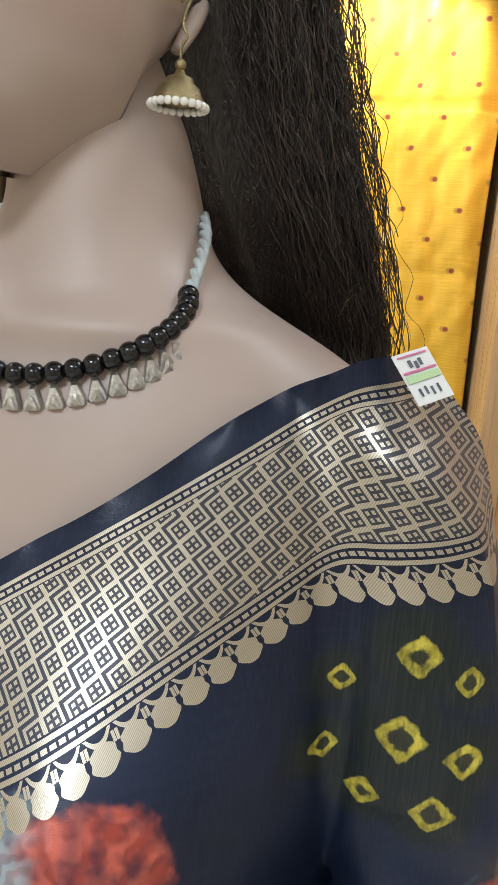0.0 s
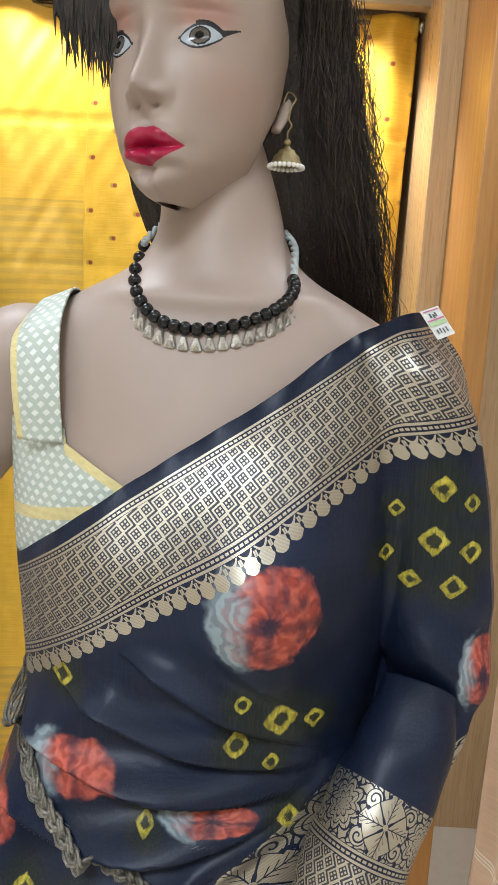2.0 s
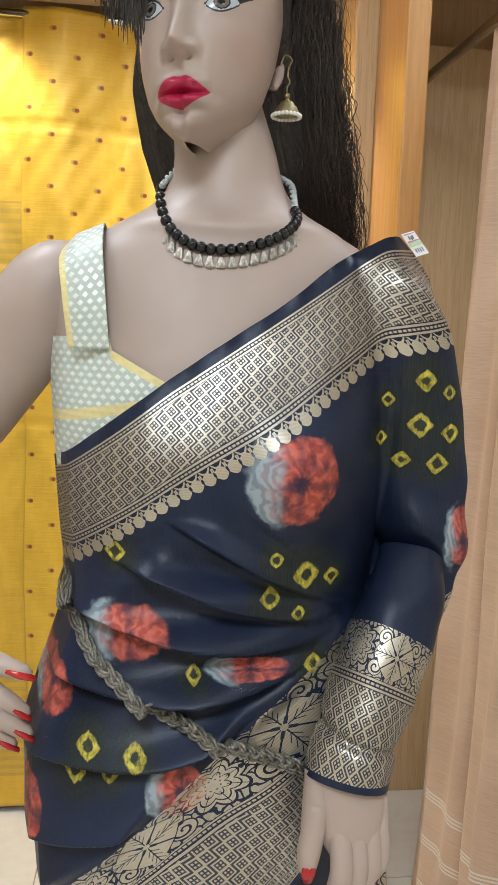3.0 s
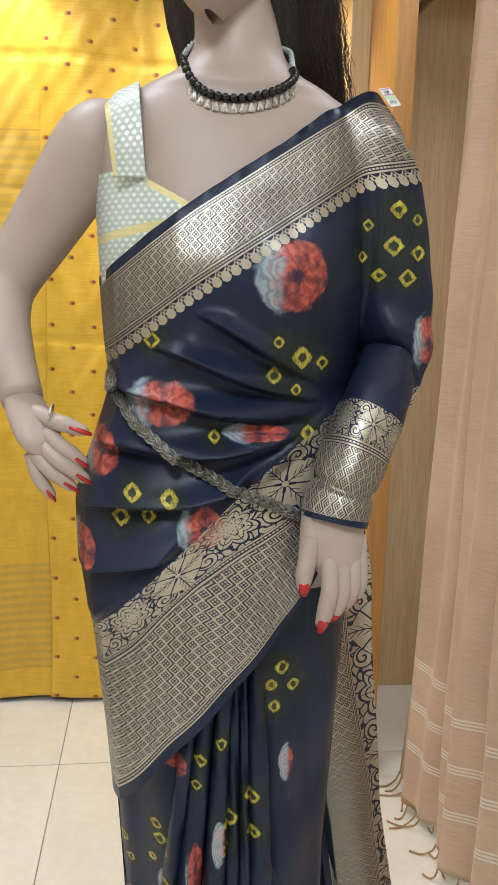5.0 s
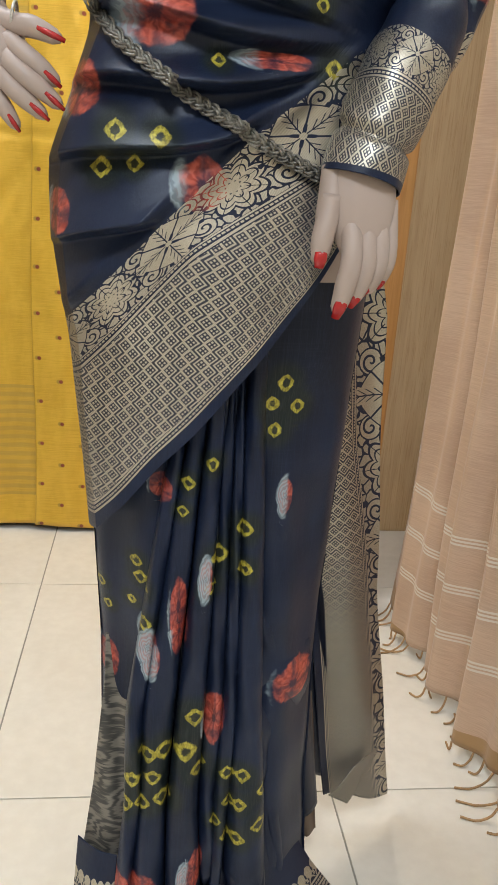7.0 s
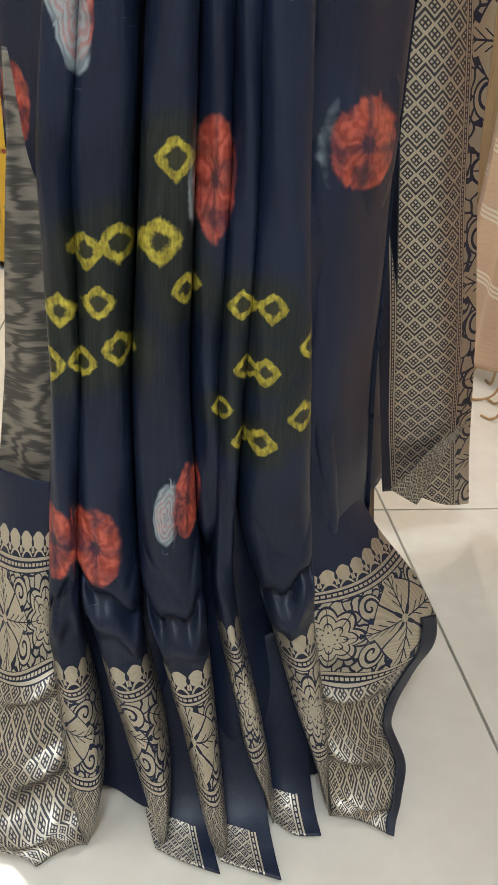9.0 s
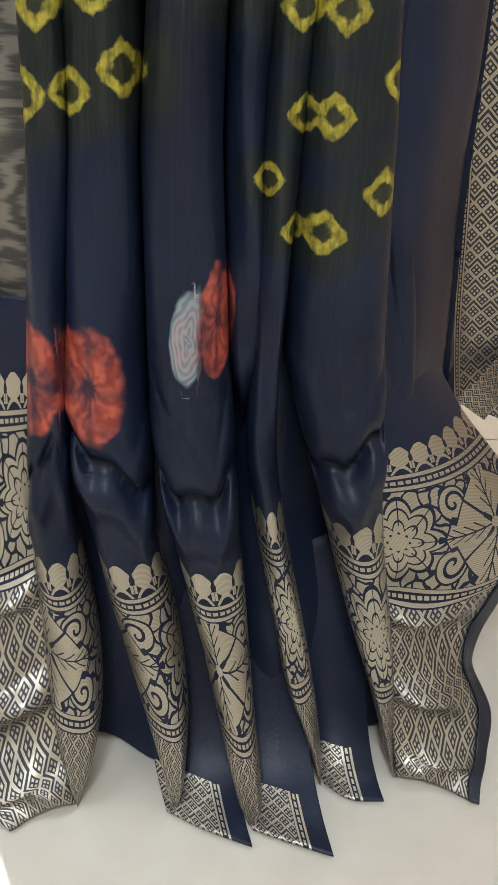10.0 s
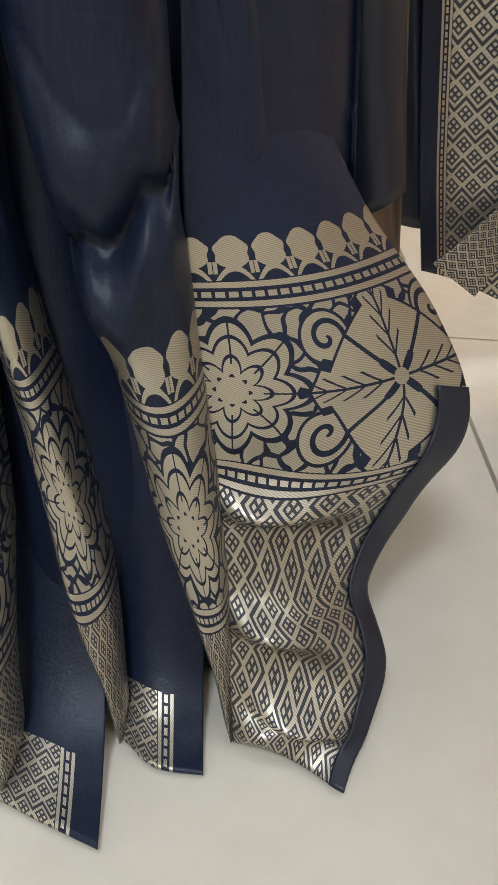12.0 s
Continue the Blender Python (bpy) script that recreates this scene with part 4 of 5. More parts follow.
# the drape over chest, covered arm and hips
LEFT = tab((1.40, -0.268), (1.23, -0.264), (1.145, -0.258), (1.095, -0.252), (1.05, -0.266), (0.98, -0.289), (0.915, -0.285), (0.83, -0.270), (0.725, -0.258), (0.60, -0.246), smooth=0.012)
RIGHT = tab((1.40, 0.054), (1.327, 0.062), (1.263, 0.075), (1.18, 0.087), (1.146, 0.089), (1.10, 0.075), (1.06, 0.046), (1.0, 0.034), (0.9, 0.030), (0.6, 0.0), smooth=0.012)
TOP = tab((-0.30, 1.177), (-0.242, 1.218), (-0.211, 1.243), (-0.171, 1.273), (-0.13, 1.301), (-0.089, 1.328), (-0.049, 1.360), (-0.009, 1.382), (0.006, 1.385), (0.026, 1.374), (0.046, 1.352), (0.060, 1.322), (0.073, 1.263), (0.088, 1.16), smooth=0.010)
LINE = tab((-0.30, 1.177), (-0.242, 1.218), (-0.171, 1.273), (-0.089, 1.328), (-0.009, 1.382), (0.03, 1.388), (0.08, 1.40), smooth=0.012)
HEM = tab((-0.31, 0.57), (-0.242, 0.652), (-0.189, 0.727), (-0.129, 0.797), (-0.067, 0.885), (-0.03, 0.95), (0.03, 1.0), smooth=0.02)
MIDL = tab((-0.31, 0.755), (-0.252, 0.819), (-0.164, 0.921), (-0.068, 0.984), (-0.03, 1.015), (0.03, 1.06), smooth=0.02)
UPL = tab((-0.31, 0.812), (-0.262, 0.860), (-0.175, 0.954), (-0.118, 1.012), (-0.035, 1.082), (-0.003, 1.093), (0.03, 1.10), smooth=0.012)


def drape_front(X, Z):
    trunk = torso_front(X, Z, 0.006)
    # arm under the cloth
    ax = 0.012 + 0.16 * (1.36 - Z)
    ax = np.minimum(ax, 0.048)
    ar = np.maximum(RIGHT(Z) - ax, 0.012)
    q = np.clip(np.abs(X - ax) / np.maximum(ar, 0.03), 0, 1)
    arm = 0.525 - 0.048 * np.sqrt(1 - q ** 2.2)
    arm = np.where(Z > 1.06, arm, 0.55)
    arm = arm + 0.03 * (1 - sstep(1.04, 1.10, Z))
    y = smin(trunk, arm, 0.02)
    y = y - 0.040 * np.exp(-((X + 0.085) / 0.050) ** 2 - ((Z - 1.205) / 0.060) ** 2) - 0.014 * np.exp(-((X + 0.188) / 0.035) ** 2 - ((Z - 1.215) / 0.05) ** 2)
    # soft rounding where the cloth turns over the shoulder
    y = y + 0.045 * (1 - sstep(0.0, 0.04, TOP(X) - Z)) * sstep(-0.02, 0.03, X)
    # folds that fan out from the elbow towards the far hip
    ang = np.arctan2(Z - 1.085, 0.035 - X)
    r = np.hypot(Z - 1.085, 0.035 - X)
    zone = sstep(0.078, 0.105, (LINE(X) - Z) * 0.815) * sstep(0.0, 0.02, Z - UPL(X)) * sstep(0.05, 0.18, r) * sstep(0.62, 0.30, ang)
    f = np.mod(ang * 5.6 + 0.15 + 0.35 * np.sin(r * 16 + 2.5 * ang), 1.0)
    saw = (1 - f) ** 1.3 * sstep(0.0, 0.13, f)
    y = y - zone * (0.034 * saw * (0.35 + 2.2 * r) + 0.003 * np.sin(31 * ang + 9 * r))
    band = sstep(0.0, 0.02, UPL(X) - Z)
    y = y - band * 0.0025 * np.sin((X * 0.8 + Z * 0.6) * 70 + 4 * Z)
    y = y - 0.005 * np.exp(-((Z - UPL(X)) / 0.010) ** 2) * (Z < UPL(X) + 0.03)
    # soft hollows on the arm
    y = y + sstep(0.0, 0.03, X) * sstep(1.24, 1.15, Z) * 0.006 * np.sin((Z + 0.5 * X) * 95)
    return y + 0.0012 * wob(X, Z, 60, 0.7) + 0.0028 * wob(X + 0.4 * Z, Z, 34, 1.9)


def build_drape():
    nu, nv = 360, 420
    ph = np.linspace(-np.pi / 2, np.pi / 2, nu)[:, None]
    k = np.linspace(0, 1, nv)[None, :]
    # columns follow the outline, rows run from top edge to hem
    t = (np.sin(ph) + 1) / 2
    Z = np.zeros((nu, nv))
    X = np.repeat(LEFT(1.2) + t * (RIGHT(1.2) - LEFT(1.2)), nv, axis=1)
    for _ in range(6):
        Z = TOP(X) + (HEM(X) - TOP(X)) * k
        X = LEFT(Z) + t * (RIGHT(Z) - LEFT(Z))
    Y = drape_front(X, Z)
    edge = (1 - np.abs(np.sin(ph))) ** 0.5
    Y = 0.55 + (Y - 0.55) * np.clip(edge * 3.2, 0, 1) ** 0.8
    # shallow ripples along the free top edge
    Y = Y - 0.0016 * np.sin(X * 230) * np.exp(-(LINE(X) - Z) / 0.006) * (X < 0)
    s2 = X * 0.815 + Z * 0.58
    w2 = (LINE(X) - Z) * 0.815
    zc, zb, za = HEM(X), MIDL(X), UPL(X)
    w1 = np.where(Z < zb, (Z - zc) / np.maximum(zb - zc, 1e-3) * 0.113, 0.113 + (Z - zb) / np.maximum(za - zb, 1e-3) * 0.07)
    w1 = np.where(Z > za + 0.0, 0.5, w1)
    attrs = {"hem": (X * 0.64 + Z * 0.77, w1, 0 * X), "top": (s2, w2, 0 * X)}
    attrs.update(dye(X, Z, RINGS, BLOTS))
    sheet("pallu_drape", X, Y, Z, M_DRAPE, saree, attrs=attrs)
    # behind the body
    Xb = CX + (X[::6] - CX) * 0.95
    ob = sheet("back_drape", Xb, 0.55 + (0.1 * np.sqrt(np.clip(1 - (2 * t[::6] - 1) ** 2, 0, 1))) + 0 * Xb, Z[::6] - 0.05 * (1 - k), M_DRAPE, saree,
               attrs={"hem": (s2[::6], 0.5 + 0 * Xb, 0 * Xb), "top": (s2[::6], w2[::6], 0 * Xb), "ring": (9 + 0 * Xb, 9 + 0 * Xb, 0 * Xb), "blot": (9 + 0 * Xb, 9 + 0 * Xb, 0 * Xb)})


build_drape()


def build_sleeve():
    """Gathered cloth round the forearm with a brocade cuff."""
    pts, rad = smooth_path([(0.028, 0.490, 1.132), (0.016, 0.470, 1.103), (-0.004, 0.449, 1.066), (-0.022, 0.434, 1.026), (-0.031, 0.427, 1.0), (-0.035, 0.424, 0.982)], 120,
                           [0.026, 0.0315, 0.0325, 0.0315, 0.0315, 0.0325])
    n, sides = len(pts), 90
    X, Y, Z, S, W = (np.zeros((sides, n)) for _ in range(5))
    along = np.r_[0, np.cumsum(np.linalg.norm(np.diff(pts, axis=0), axis=1))]
    w = along[-1] - along
    for i in range(n):
        d = Vector(pts[min(i + 1, n - 1)] - pts[max(i - 1, 0)]).normalized()
        sd = d.cross(Vector((0, 1, 0))).normalized()
        fw = sd.cross(d).normalized()
        for j in range(sides):
            a = 2 * math.pi * j / (sides)
            ring_gap = 0.005 * math.exp(-((w[i] - 0.034 - 0.006 * math.sin(a)) / 0.004) ** 2)
            r = rad[i] - ring_gap + 0.0006 * math.sin(w[i] * 150 + 2 * math.sin(a * 2)) + 0.0008 * math.sin(4 * a + w[i] * 40)
            p = Vector(pts[i]) + sd * (r * math.cos(a)) + fw * (r * 0.92 * math.sin(a))
            X[j, i], Y[j, i], Z[j, i] = p
            S[j, i], W[j, i] = a * 0.036, w[i]
    attrs = {"hem": (S, W, 0 * S)}
    sheet("sleeve", X, Y, Z, M_CUFF, saree, attrs=attrs, loop=True, thick=0.0012)


build_sleeve()


# pleated skirt
SK_HALF = tab((0.0, 0.142), (0.1, 0.140), (0.3, 0.122), (0.5, 0.120), (0.7, 0.130), (1.0, 0.150), smooth=0.04)
SK_MID = tab((0.0, -0.112), (0.3, -0.112), (0.6, -0.120), (1.0, -0.126), smooth=0.04)


def build_skirt():
    """The smooth under-layer of the skirt, all round."""
    nu, nv = 260, 260
    ph = np.linspace(-np.pi, np.pi, nu)[:, None]
    Z = np.broadcast_to(np.linspace(0.004, 1.0, nv)[None, :], (nu, nv)).copy()
    X = SK_MID(Z) + SK_HALF(Z) * np.sin(ph)
    f = np.interp(Z, [0.0, 0.05, 0.15, 0.4, 0.7, 0.9, 1.0], [0.442, 0.460, 0.484, 0.482, 0.470, 0.460, 0.46])
    c = np.cos(ph)
    Y = np.where(c > 0, 0.58 - (0.58 - f) * np.abs(c) ** 0.75, 0.58 + 0.10 * np.abs(c) ** 0.8)
    Y = Y + 0.006 * np.sin(X * 95 + 6 * Z) * sstep(0.9, 0.6, Z) + 0.004 * wob(X, Z, 30, 3)
    S = ph * 0.14 + 0 * Z
    attrs = {"hem": (S, 0.5 + 0 * Z, 0 * S)}
    attrs.update(dye(X, np.where(c > 0, Z, 5.0), RINGS_LOW, BLOTS_LOW))
    sheet("under_skirt", X, Y + 0.012 * (Y < 0.56), Z, M_SKIRT, saree, attrs=attrs)


build_skirt()
LEVELS = (0.0, 0.012, 0.03, 0.05, 0.10, 0.15, 0.20, 0.246, 0.34, 0.46, 0.80, 0.92)


def pleat(lefts, rights, tip_y, front, border_top, depth=0.034, low=0.0, bulge=0.19, seed=0.0):
    """One hanging pleat: its two sides at each of LEVELS, the place of its foot, and how high its border reaches."""
    nu, nv = 64, 300
    L, Rr = tab(*zip(LEVELS, lefts), smooth=0.013), tab(*zip(LEVELS, rights), smooth=0.013)
    z = np.linspace(low, 0.92, nv) ** 1.0
    t = z / 0.92
    ph = np.linspace(-1.95, 1.95, nu)[:, None]
    c, h = (L(z) + Rr(z)) / 2, np.maximum((Rr(z) - L(z)) / 2, 0.0012)
    if low == 0.0:
        h = h * (0.25 + 0.75 * sstep(-0.004, 0.012, z))
    yf = np.interp(z, [0.0, 0.03, 0.08, 0.14, 0.3, 0.6, 0.92], [tip_y, tip_y + 0.006, front - 0.008, front, front, front + 0.004, front + 0.012])
    if low > 0:
        end = sstep(low, low + 0.06, z)
        h, yf = h * (0.05 + 0.95 * end), yf + 0.03 * (1 - end)
    flat = np.abs(np.sin(np.clip(ph, -1.57, 1.57))) ** 0.9 * np.sign(ph)
    X = c + h * (flat + 0.10 * np.sin(9 * z + seed) * np.cos(ph)) - h * 0.25 * np.maximum(np.abs(ph) - 1.57, 0) * np.sign(ph)
    back = np.where(np.abs(ph) < 1.57, 1 - np.abs(np.cos(np.clip(ph, -1.57, 1.57))) ** 0.75, 1 + (np.abs(ph) - 1.57) * 1.5)
    Y = yf + back * np.minimum(depth, 1.1 * h + 0.006)
    zb = bulge + 0.014 * np.sin(ph * 1.3 + 2.3 * seed) + 0.003 * np.sin(ph * 6 + seed)
    amp = sstep(0.006, 0.014, h)
    Y = Y - amp * 0.0090 * np.exp(-((z - zb + 0.018) / 0.013) ** 2) + amp * 0.0115 * np.exp(-np.abs(z - zb) / 0.0045) - amp * 0.005 * np.exp(-((z - zb - 0.018) / 0.016) ** 2)
    Y = Y + amp * 0.0028 * np.exp(-np.abs(z - zb - 0.02 - 0.03 * np.abs(ph - 0.4)) / 0.004) * (np.abs(ph) < 1.5) * sstep(0.3, 0.22, z)
    Y = Y + 0.0014 * np.sin(z * 40 + 3 * ph + seed) + 0.0010 * wob(X * 2.2, z + 0 * X, 55, seed + 1) + 0.0008 * wob(X, z + 0 * X, 90, seed)
    Z = np.broadcast_to(z, X.shape) + 0.002
    S = ph * 0.021 + seed
    W = Z * 0.141 / border_top + 0.002 * np.cos(ph * 2)
    attrs = {"hem": (S, W, 0 * S)}
    attrs.update(dye(X, Z, RINGS_LOW + RINGS_FOOT, BLOTS_LOW))
    sheet("pleat", X, Y, Z, M_SKIRT, saree, attrs=attrs)


pleat((-0.198, -0.203, -0.208, -0.212, -0.218, -0.219, -0.216, -0.213, -0.206, -0.207, -0.166, -0.155), (-0.194, -0.191, -0.186, -0.183, -0.188, -0.196, -0.196, -0.196, -0.188, -0.188, -0.152, -0.143), 0.425, 0.460, 0.142, seed=0.3)
pleat((-0.147, -0.148, -0.153, -0.162, -0.179, -0.188, -0.198, -0.197, -0.189, -0.190, -0.153, -0.143), (-0.140, -0.139, -0.137, -0.136, -0.144, -0.156, -0.156, -0.160, -0.161, -0.157, -0.138, -0.132), 0.420, 0.456, 0.142, seed=1.33)
pleat((-0.108, -0.110, -0.115, -0.121, -0.135, -0.147, -0.157, -0.159, -0.161, -0.155, -0.138, -0.132), (-0.096, -0.096, -0.098, -0.101, -0.106, -0.112, -0.116, -0.121, -0.128, -0.127, -0.124, -0.120), 0.408, 0.452, 0.140, seed=2.1)
pleat((-0.12, -0.12, -0.12, -0.12, -0.12, -0.12, -0.12, -0.121, -0.127, -0.128, -0.124, -0.120), (-0.103, -0.103, -0.103, -0.103, -0.103, -0.103, -0.103, -0.103, -0.110, -0.107, -0.114, -0.112), 0.455, 0.466, 0.02, depth=0.026, low=0.19, bulge=-1, seed=3.7)
pleat((-0.064, -0.066, -0.071, -0.082, -0.092, -0.104, -0.112, -0.110, -0.112, -0.108, -0.114, -0.112), (-0.058, -0.060, -0.062, -0.065, -0.076, -0.088, -0.097, -0.098, -0.095, -0.093, -0.106, -0.105), 0.436, 0.462, 0.172, depth=0.03, bulge=0.215, seed=4.4)
pleat((-0.020, -0.022, -0.027, -0.033, -0.051, -0.066, -0.082, -0.096, -0.097, -0.095, -0.106, -0.105), (-0.014, -0.015, -0.018, -0.020, -0.027, -0.036, -0.043, -0.048, -0.056, -0.067, -0.088, -0.090), 0.440, 0.456, 0.168, depth=0.04, bulge=0.205, seed=5.2)
pleat((-0.05, -0.05, -0.05, -0.05, -0.048, -0.048, -0.048, -0.047, -0.056, -0.066, -0.089, -0.092), (-0.005, -0.006, -0.007, -0.009, -0.010, -0.013, -0.016, -0.020, -0.036, -0.050, -0.075, -0.08), 0.52, 0.506, 0.02, depth=0.03, low=0.11, bulge=-1, seed=6.6)


def flap(inner, outer, n=60):
    """A spread piece of the hem between an inner curve, against the pleats, and an outer one."""
    a, b = smooth_path(inner, n), smooth_path(outer, n)
    k = np.linspace(0, 1, 40)[None, :]
    P = a[:, None, :] * (1 - k[..., None]) + b[:, None, :] * k[..., None]
    v = np.linspace(0, 1, n)[:, None]
    return P, k, v


def corner(inner, outer):
    P, k, v = flap(inner, outer)
    length = np.r_[0, np.cumsum(np.linalg.norm(np.diff(P[:, -1], axis=0), axis=1))][:, None]
    P[..., 2] = 0.003 + (P[:, :1, 2] - 0.003) * (1 - k) ** 2.7 + 0.003 * np.sin(np.pi * k) * np.sin(np.pi * v)
    depth = np.linalg.norm(P - P[:, -1:, :], axis=-1)
    sheet("hem_fold", P[..., 0], P[..., 1], P[..., 2], M_FLAP, saree, attrs={"hem": (depth, length[-1:] - length + 0 * k, depth / 0.06)}, thick=0.0012)


corner([(-0.168, 0.496, 0.12), (-0.146, 0.498, 0.13), (-0.122, 0.496, 0.12)], [(-0.148, 0.420, 0.003), (-0.128, 0.408, 0.003), (-0.103, 0.397, 0.003)])
corner([(-0.122, 0.496, 0.12), (-0.100, 0.500, 0.13), (-0.074, 0.498, 0.12)], [(-0.102, 0.407, 0.003), (-0.084, 0.399, 0.003), (-0.061, 0.390, 0.003)])
corner([(-0.080, 0.498, 0.12), (-0.056, 0.500, 0.13), (-0.034, 0.500, 0.12)], [(-0.059, 0.435, 0.003), (-0.046, 0.424, 0.003), (-0.027, 0.422, 0.003)])


def spread(inner, outer, selvedge, top=0.189, top_z=0.19, ripple=0.007):
    """Wide loose hem that fans out over the floor beside the pleats, in soft folds across; rows run from floor to waist."""
    n = 190
    a, b = smooth_path(inner, n), smooth_path(outer, n)
    k = np.linspace(0, 1, 60)[None, :]
    runs = []
    for line in (a, b):
        run = np.r_[0, np.cumsum(np.linalg.norm(np.diff(line, axis=0), axis=1))]
        runs.append(run * top / np.interp(top_z, line[:, 2], run))
    W = runs[0][:, None] * (1 - k) + runs[1][:, None] * k
    P = a[:, None, :] * (1 - k[..., None]) + b[:, None, :] * k[..., None]
    low = sstep(0.16, 0.09, W) * np.sin(np.pi * np.clip(k, 0, 0.92) ** 0.8)
    fold = np.sin(W * 150 - 2.2 * k) + 0.45 * np.sin(W * 263 + 3 * k)
    P[..., 1] -= ripple * low * fold + 0.010 * np.sin(np.pi * k) * sstep(0.0, 0.05, W) * sstep(0.3, 0.15, W)
    P[..., 2] = np.maximum(P[..., 2] + 0.6 * ripple * low * np.cos(W * 150 - 2.2 * k), 0.0025)
    S = k * 0.085 + 0 * W + 0.3
    sheet("hem_spread", P[..., 0], P[..., 1], P[..., 2], M_SPREAD, saree, attrs={"hem": (S, W, 0 * S), "ring": (9 + 0 * S, 9 + 0 * S, 0 * S), "blot": (9 + 0 * S, 9 + 0 * S, 0 * S)}, thick=0.0012)
    if selvedge:
        rows = int(np.searchsorted(runs[1], 0.13))
        E0 = P[:rows, -9:]
        sheet("selvedge", E0[..., 0] + 0.0005, E0[..., 1] - 0.0016, E0[..., 2] + 0.0012, M_PLAINNAVY, saree, "plain navy selvedge", thick=0.001)


spread([(-0.016, 0.438, 0.003), (-0.022, 0.456, 0.05), (-0.030, 0.470, 0.10), (-0.038, 0.480, 0.15), (-0.044, 0.49, 0.20), (-0.048, 0.505, 0.28), (-0.060, 0.522, 0.42)],
       [(0.026, 0.418, 0.003), (0.037, 0.446, 0.010), (0.043, 0.463, 0.028), (0.035, 0.488, 0.048), (0.050, 0.50, 0.078), (0.070, 0.514, 0.115), (0.054, 0.530, 0.152), (0.020, 0.545, 0.192), (0.0, 0.555, 0.23), (-0.012, 0.56, 0.29), (-0.035, 0.57, 0.42)], True)
spread([(-0.197, 0.426, 0.003), (-0.206, 0.455, 0.05), (-0.213, 0.470, 0.12), (-0.214, 0.478, 0.20), (-0.212, 0.480, 0.27)],
       [(-0.230, 0.410, 0.003), (-0.266, 0.432, 0.012), (-0.272, 0.470, 0.06), (-0.262, 0.49, 0.13), (-0.260, 0.50, 0.20), (-0.256, 0.51, 0.27)], False, top=0.189, top_z=0.235)

# back of the cloth, thin and greyish, seen beside the pleats
u = np.linspace(0, 1, 40)[:, None]
v = np.linspace(0, 1, 90)[None, :]
U, V = np.broadcast_arrays(u, v)
SZ = 0.238 + 0.27 * V
sheet("sheer_side", np.interp(SZ, [0.26, 0.33, 0.46, 0.68], [-0.250, -0.241, -0.231, -0.232]) + U * 0.06, 0.512 + 0.03 * V - 0.02 * U + 0.004 * np.sin(9 * U + 7 * V), SZ, M_SHEER, saree, "thin greyish reverse of the silk", thick=0.0008)
# inner layers seen past the other side of the skirt
sheet("inner_layer", -0.065 + (0.056 + 0.065 * (1 - V) ** 1.6) * U, 0.575 + 0.09 * U + 0.012 * np.sin(U * 12 + 4 * V), 0.17 + 0.7 * V - 0.06 * (1 - U) * (1 - V), M_PLAINNAVY, saree, thick=0.001)
sheet("sheer_layer", 0.0 + 0.07 * U - 0.03 * V, 0.675 + 0.02 * U + 0.006 * np.sin(U * 14 + 5 * V), 0.085 + 0.24 * V, M_BRONZE, saree, "thin bronze-brown inner cloth", thick=0.0008)
LZ = 0.12 + 0.75 * V
sheet("end_lining", np.interp(LZ, [0.05, 0.16, 0.44, 0.67, 0.9], [0.100, 0.080, 0.033, -0.020, -0.05]) - 0.026 * (1 - U) + 0.02 * U, 0.772 - 0.10 * V + 0.004 * np.sin(8 * U + 5 * V), LZ, M_PLAINNAVY, saree, "dark underside of the hanging end", thick=0.001)
# fold of cloth that billows towards the hanging end
FZ = 0.335 + 0.56 * V
edge = np.interp(FZ, [0.335, 0.366, 0.416, 0.475, 0.50, 0.53, 0.60, 0.70, 0.80, 0.9], [-0.040, -0.028, -0.008, -0.002, -0.006, -0.022, -0.026, -0.020, -0.030, -0.05])
FX = -0.080 + (edge + 0.080) * U
sheet("side_fold", FX, 0.494 + 0.05 * U ** 2.2 + 0.006 * np.sin(U * 7 + 26 * V) * np.sin(np.pi * U) + 0.003 * np.sin(60 * V + 5 * U), FZ, M_SKIRT, saree,
      attrs=dict({"hem": (U * 0.1, 0.5 + 0 * U, 0 * U)}, **dye(FX, FZ, RINGS_LOW, BLOTS_LOW)), thick=0.001)


def build_panel():
    """Loose end that hangs straight down behind the lowered hand."""
    u = np.linspace(0, 1, 90)[:, None]
    v = np.linspace(0, 1, 200)[None, :]
    Z = 0.095 + v * 0.95 - 0.05 * u * (1 - v)
    left = np.interp(Z, [0.05, 0.16, 0.44, 0.67, 0.84, 1.05], [0.100, 0.080, 0.033, -0.020, -0.050, -0.06])
    right = np.interp(Z, [0.05, 0.16, 0.44, 0.67, 0.84, 1.05], [0.215, 0.195, 0.140, 0.108, 0.086, 0.03])
    X = left + (right - left) * u
    Y = 0.755 - 0.13 * v ** 1.3 + 0.05 * u + 0.007 * np.sin(u * 7 + 2 * v) + 0.004 * np.sin(v * 22)
    S = Z * 1.0
    sheet("hanging_end", X, Y, Z, M_PANEL, saree, attrs={"hem": (S, (X - left), 0 * X)}, thick=0.0012)


build_panel()
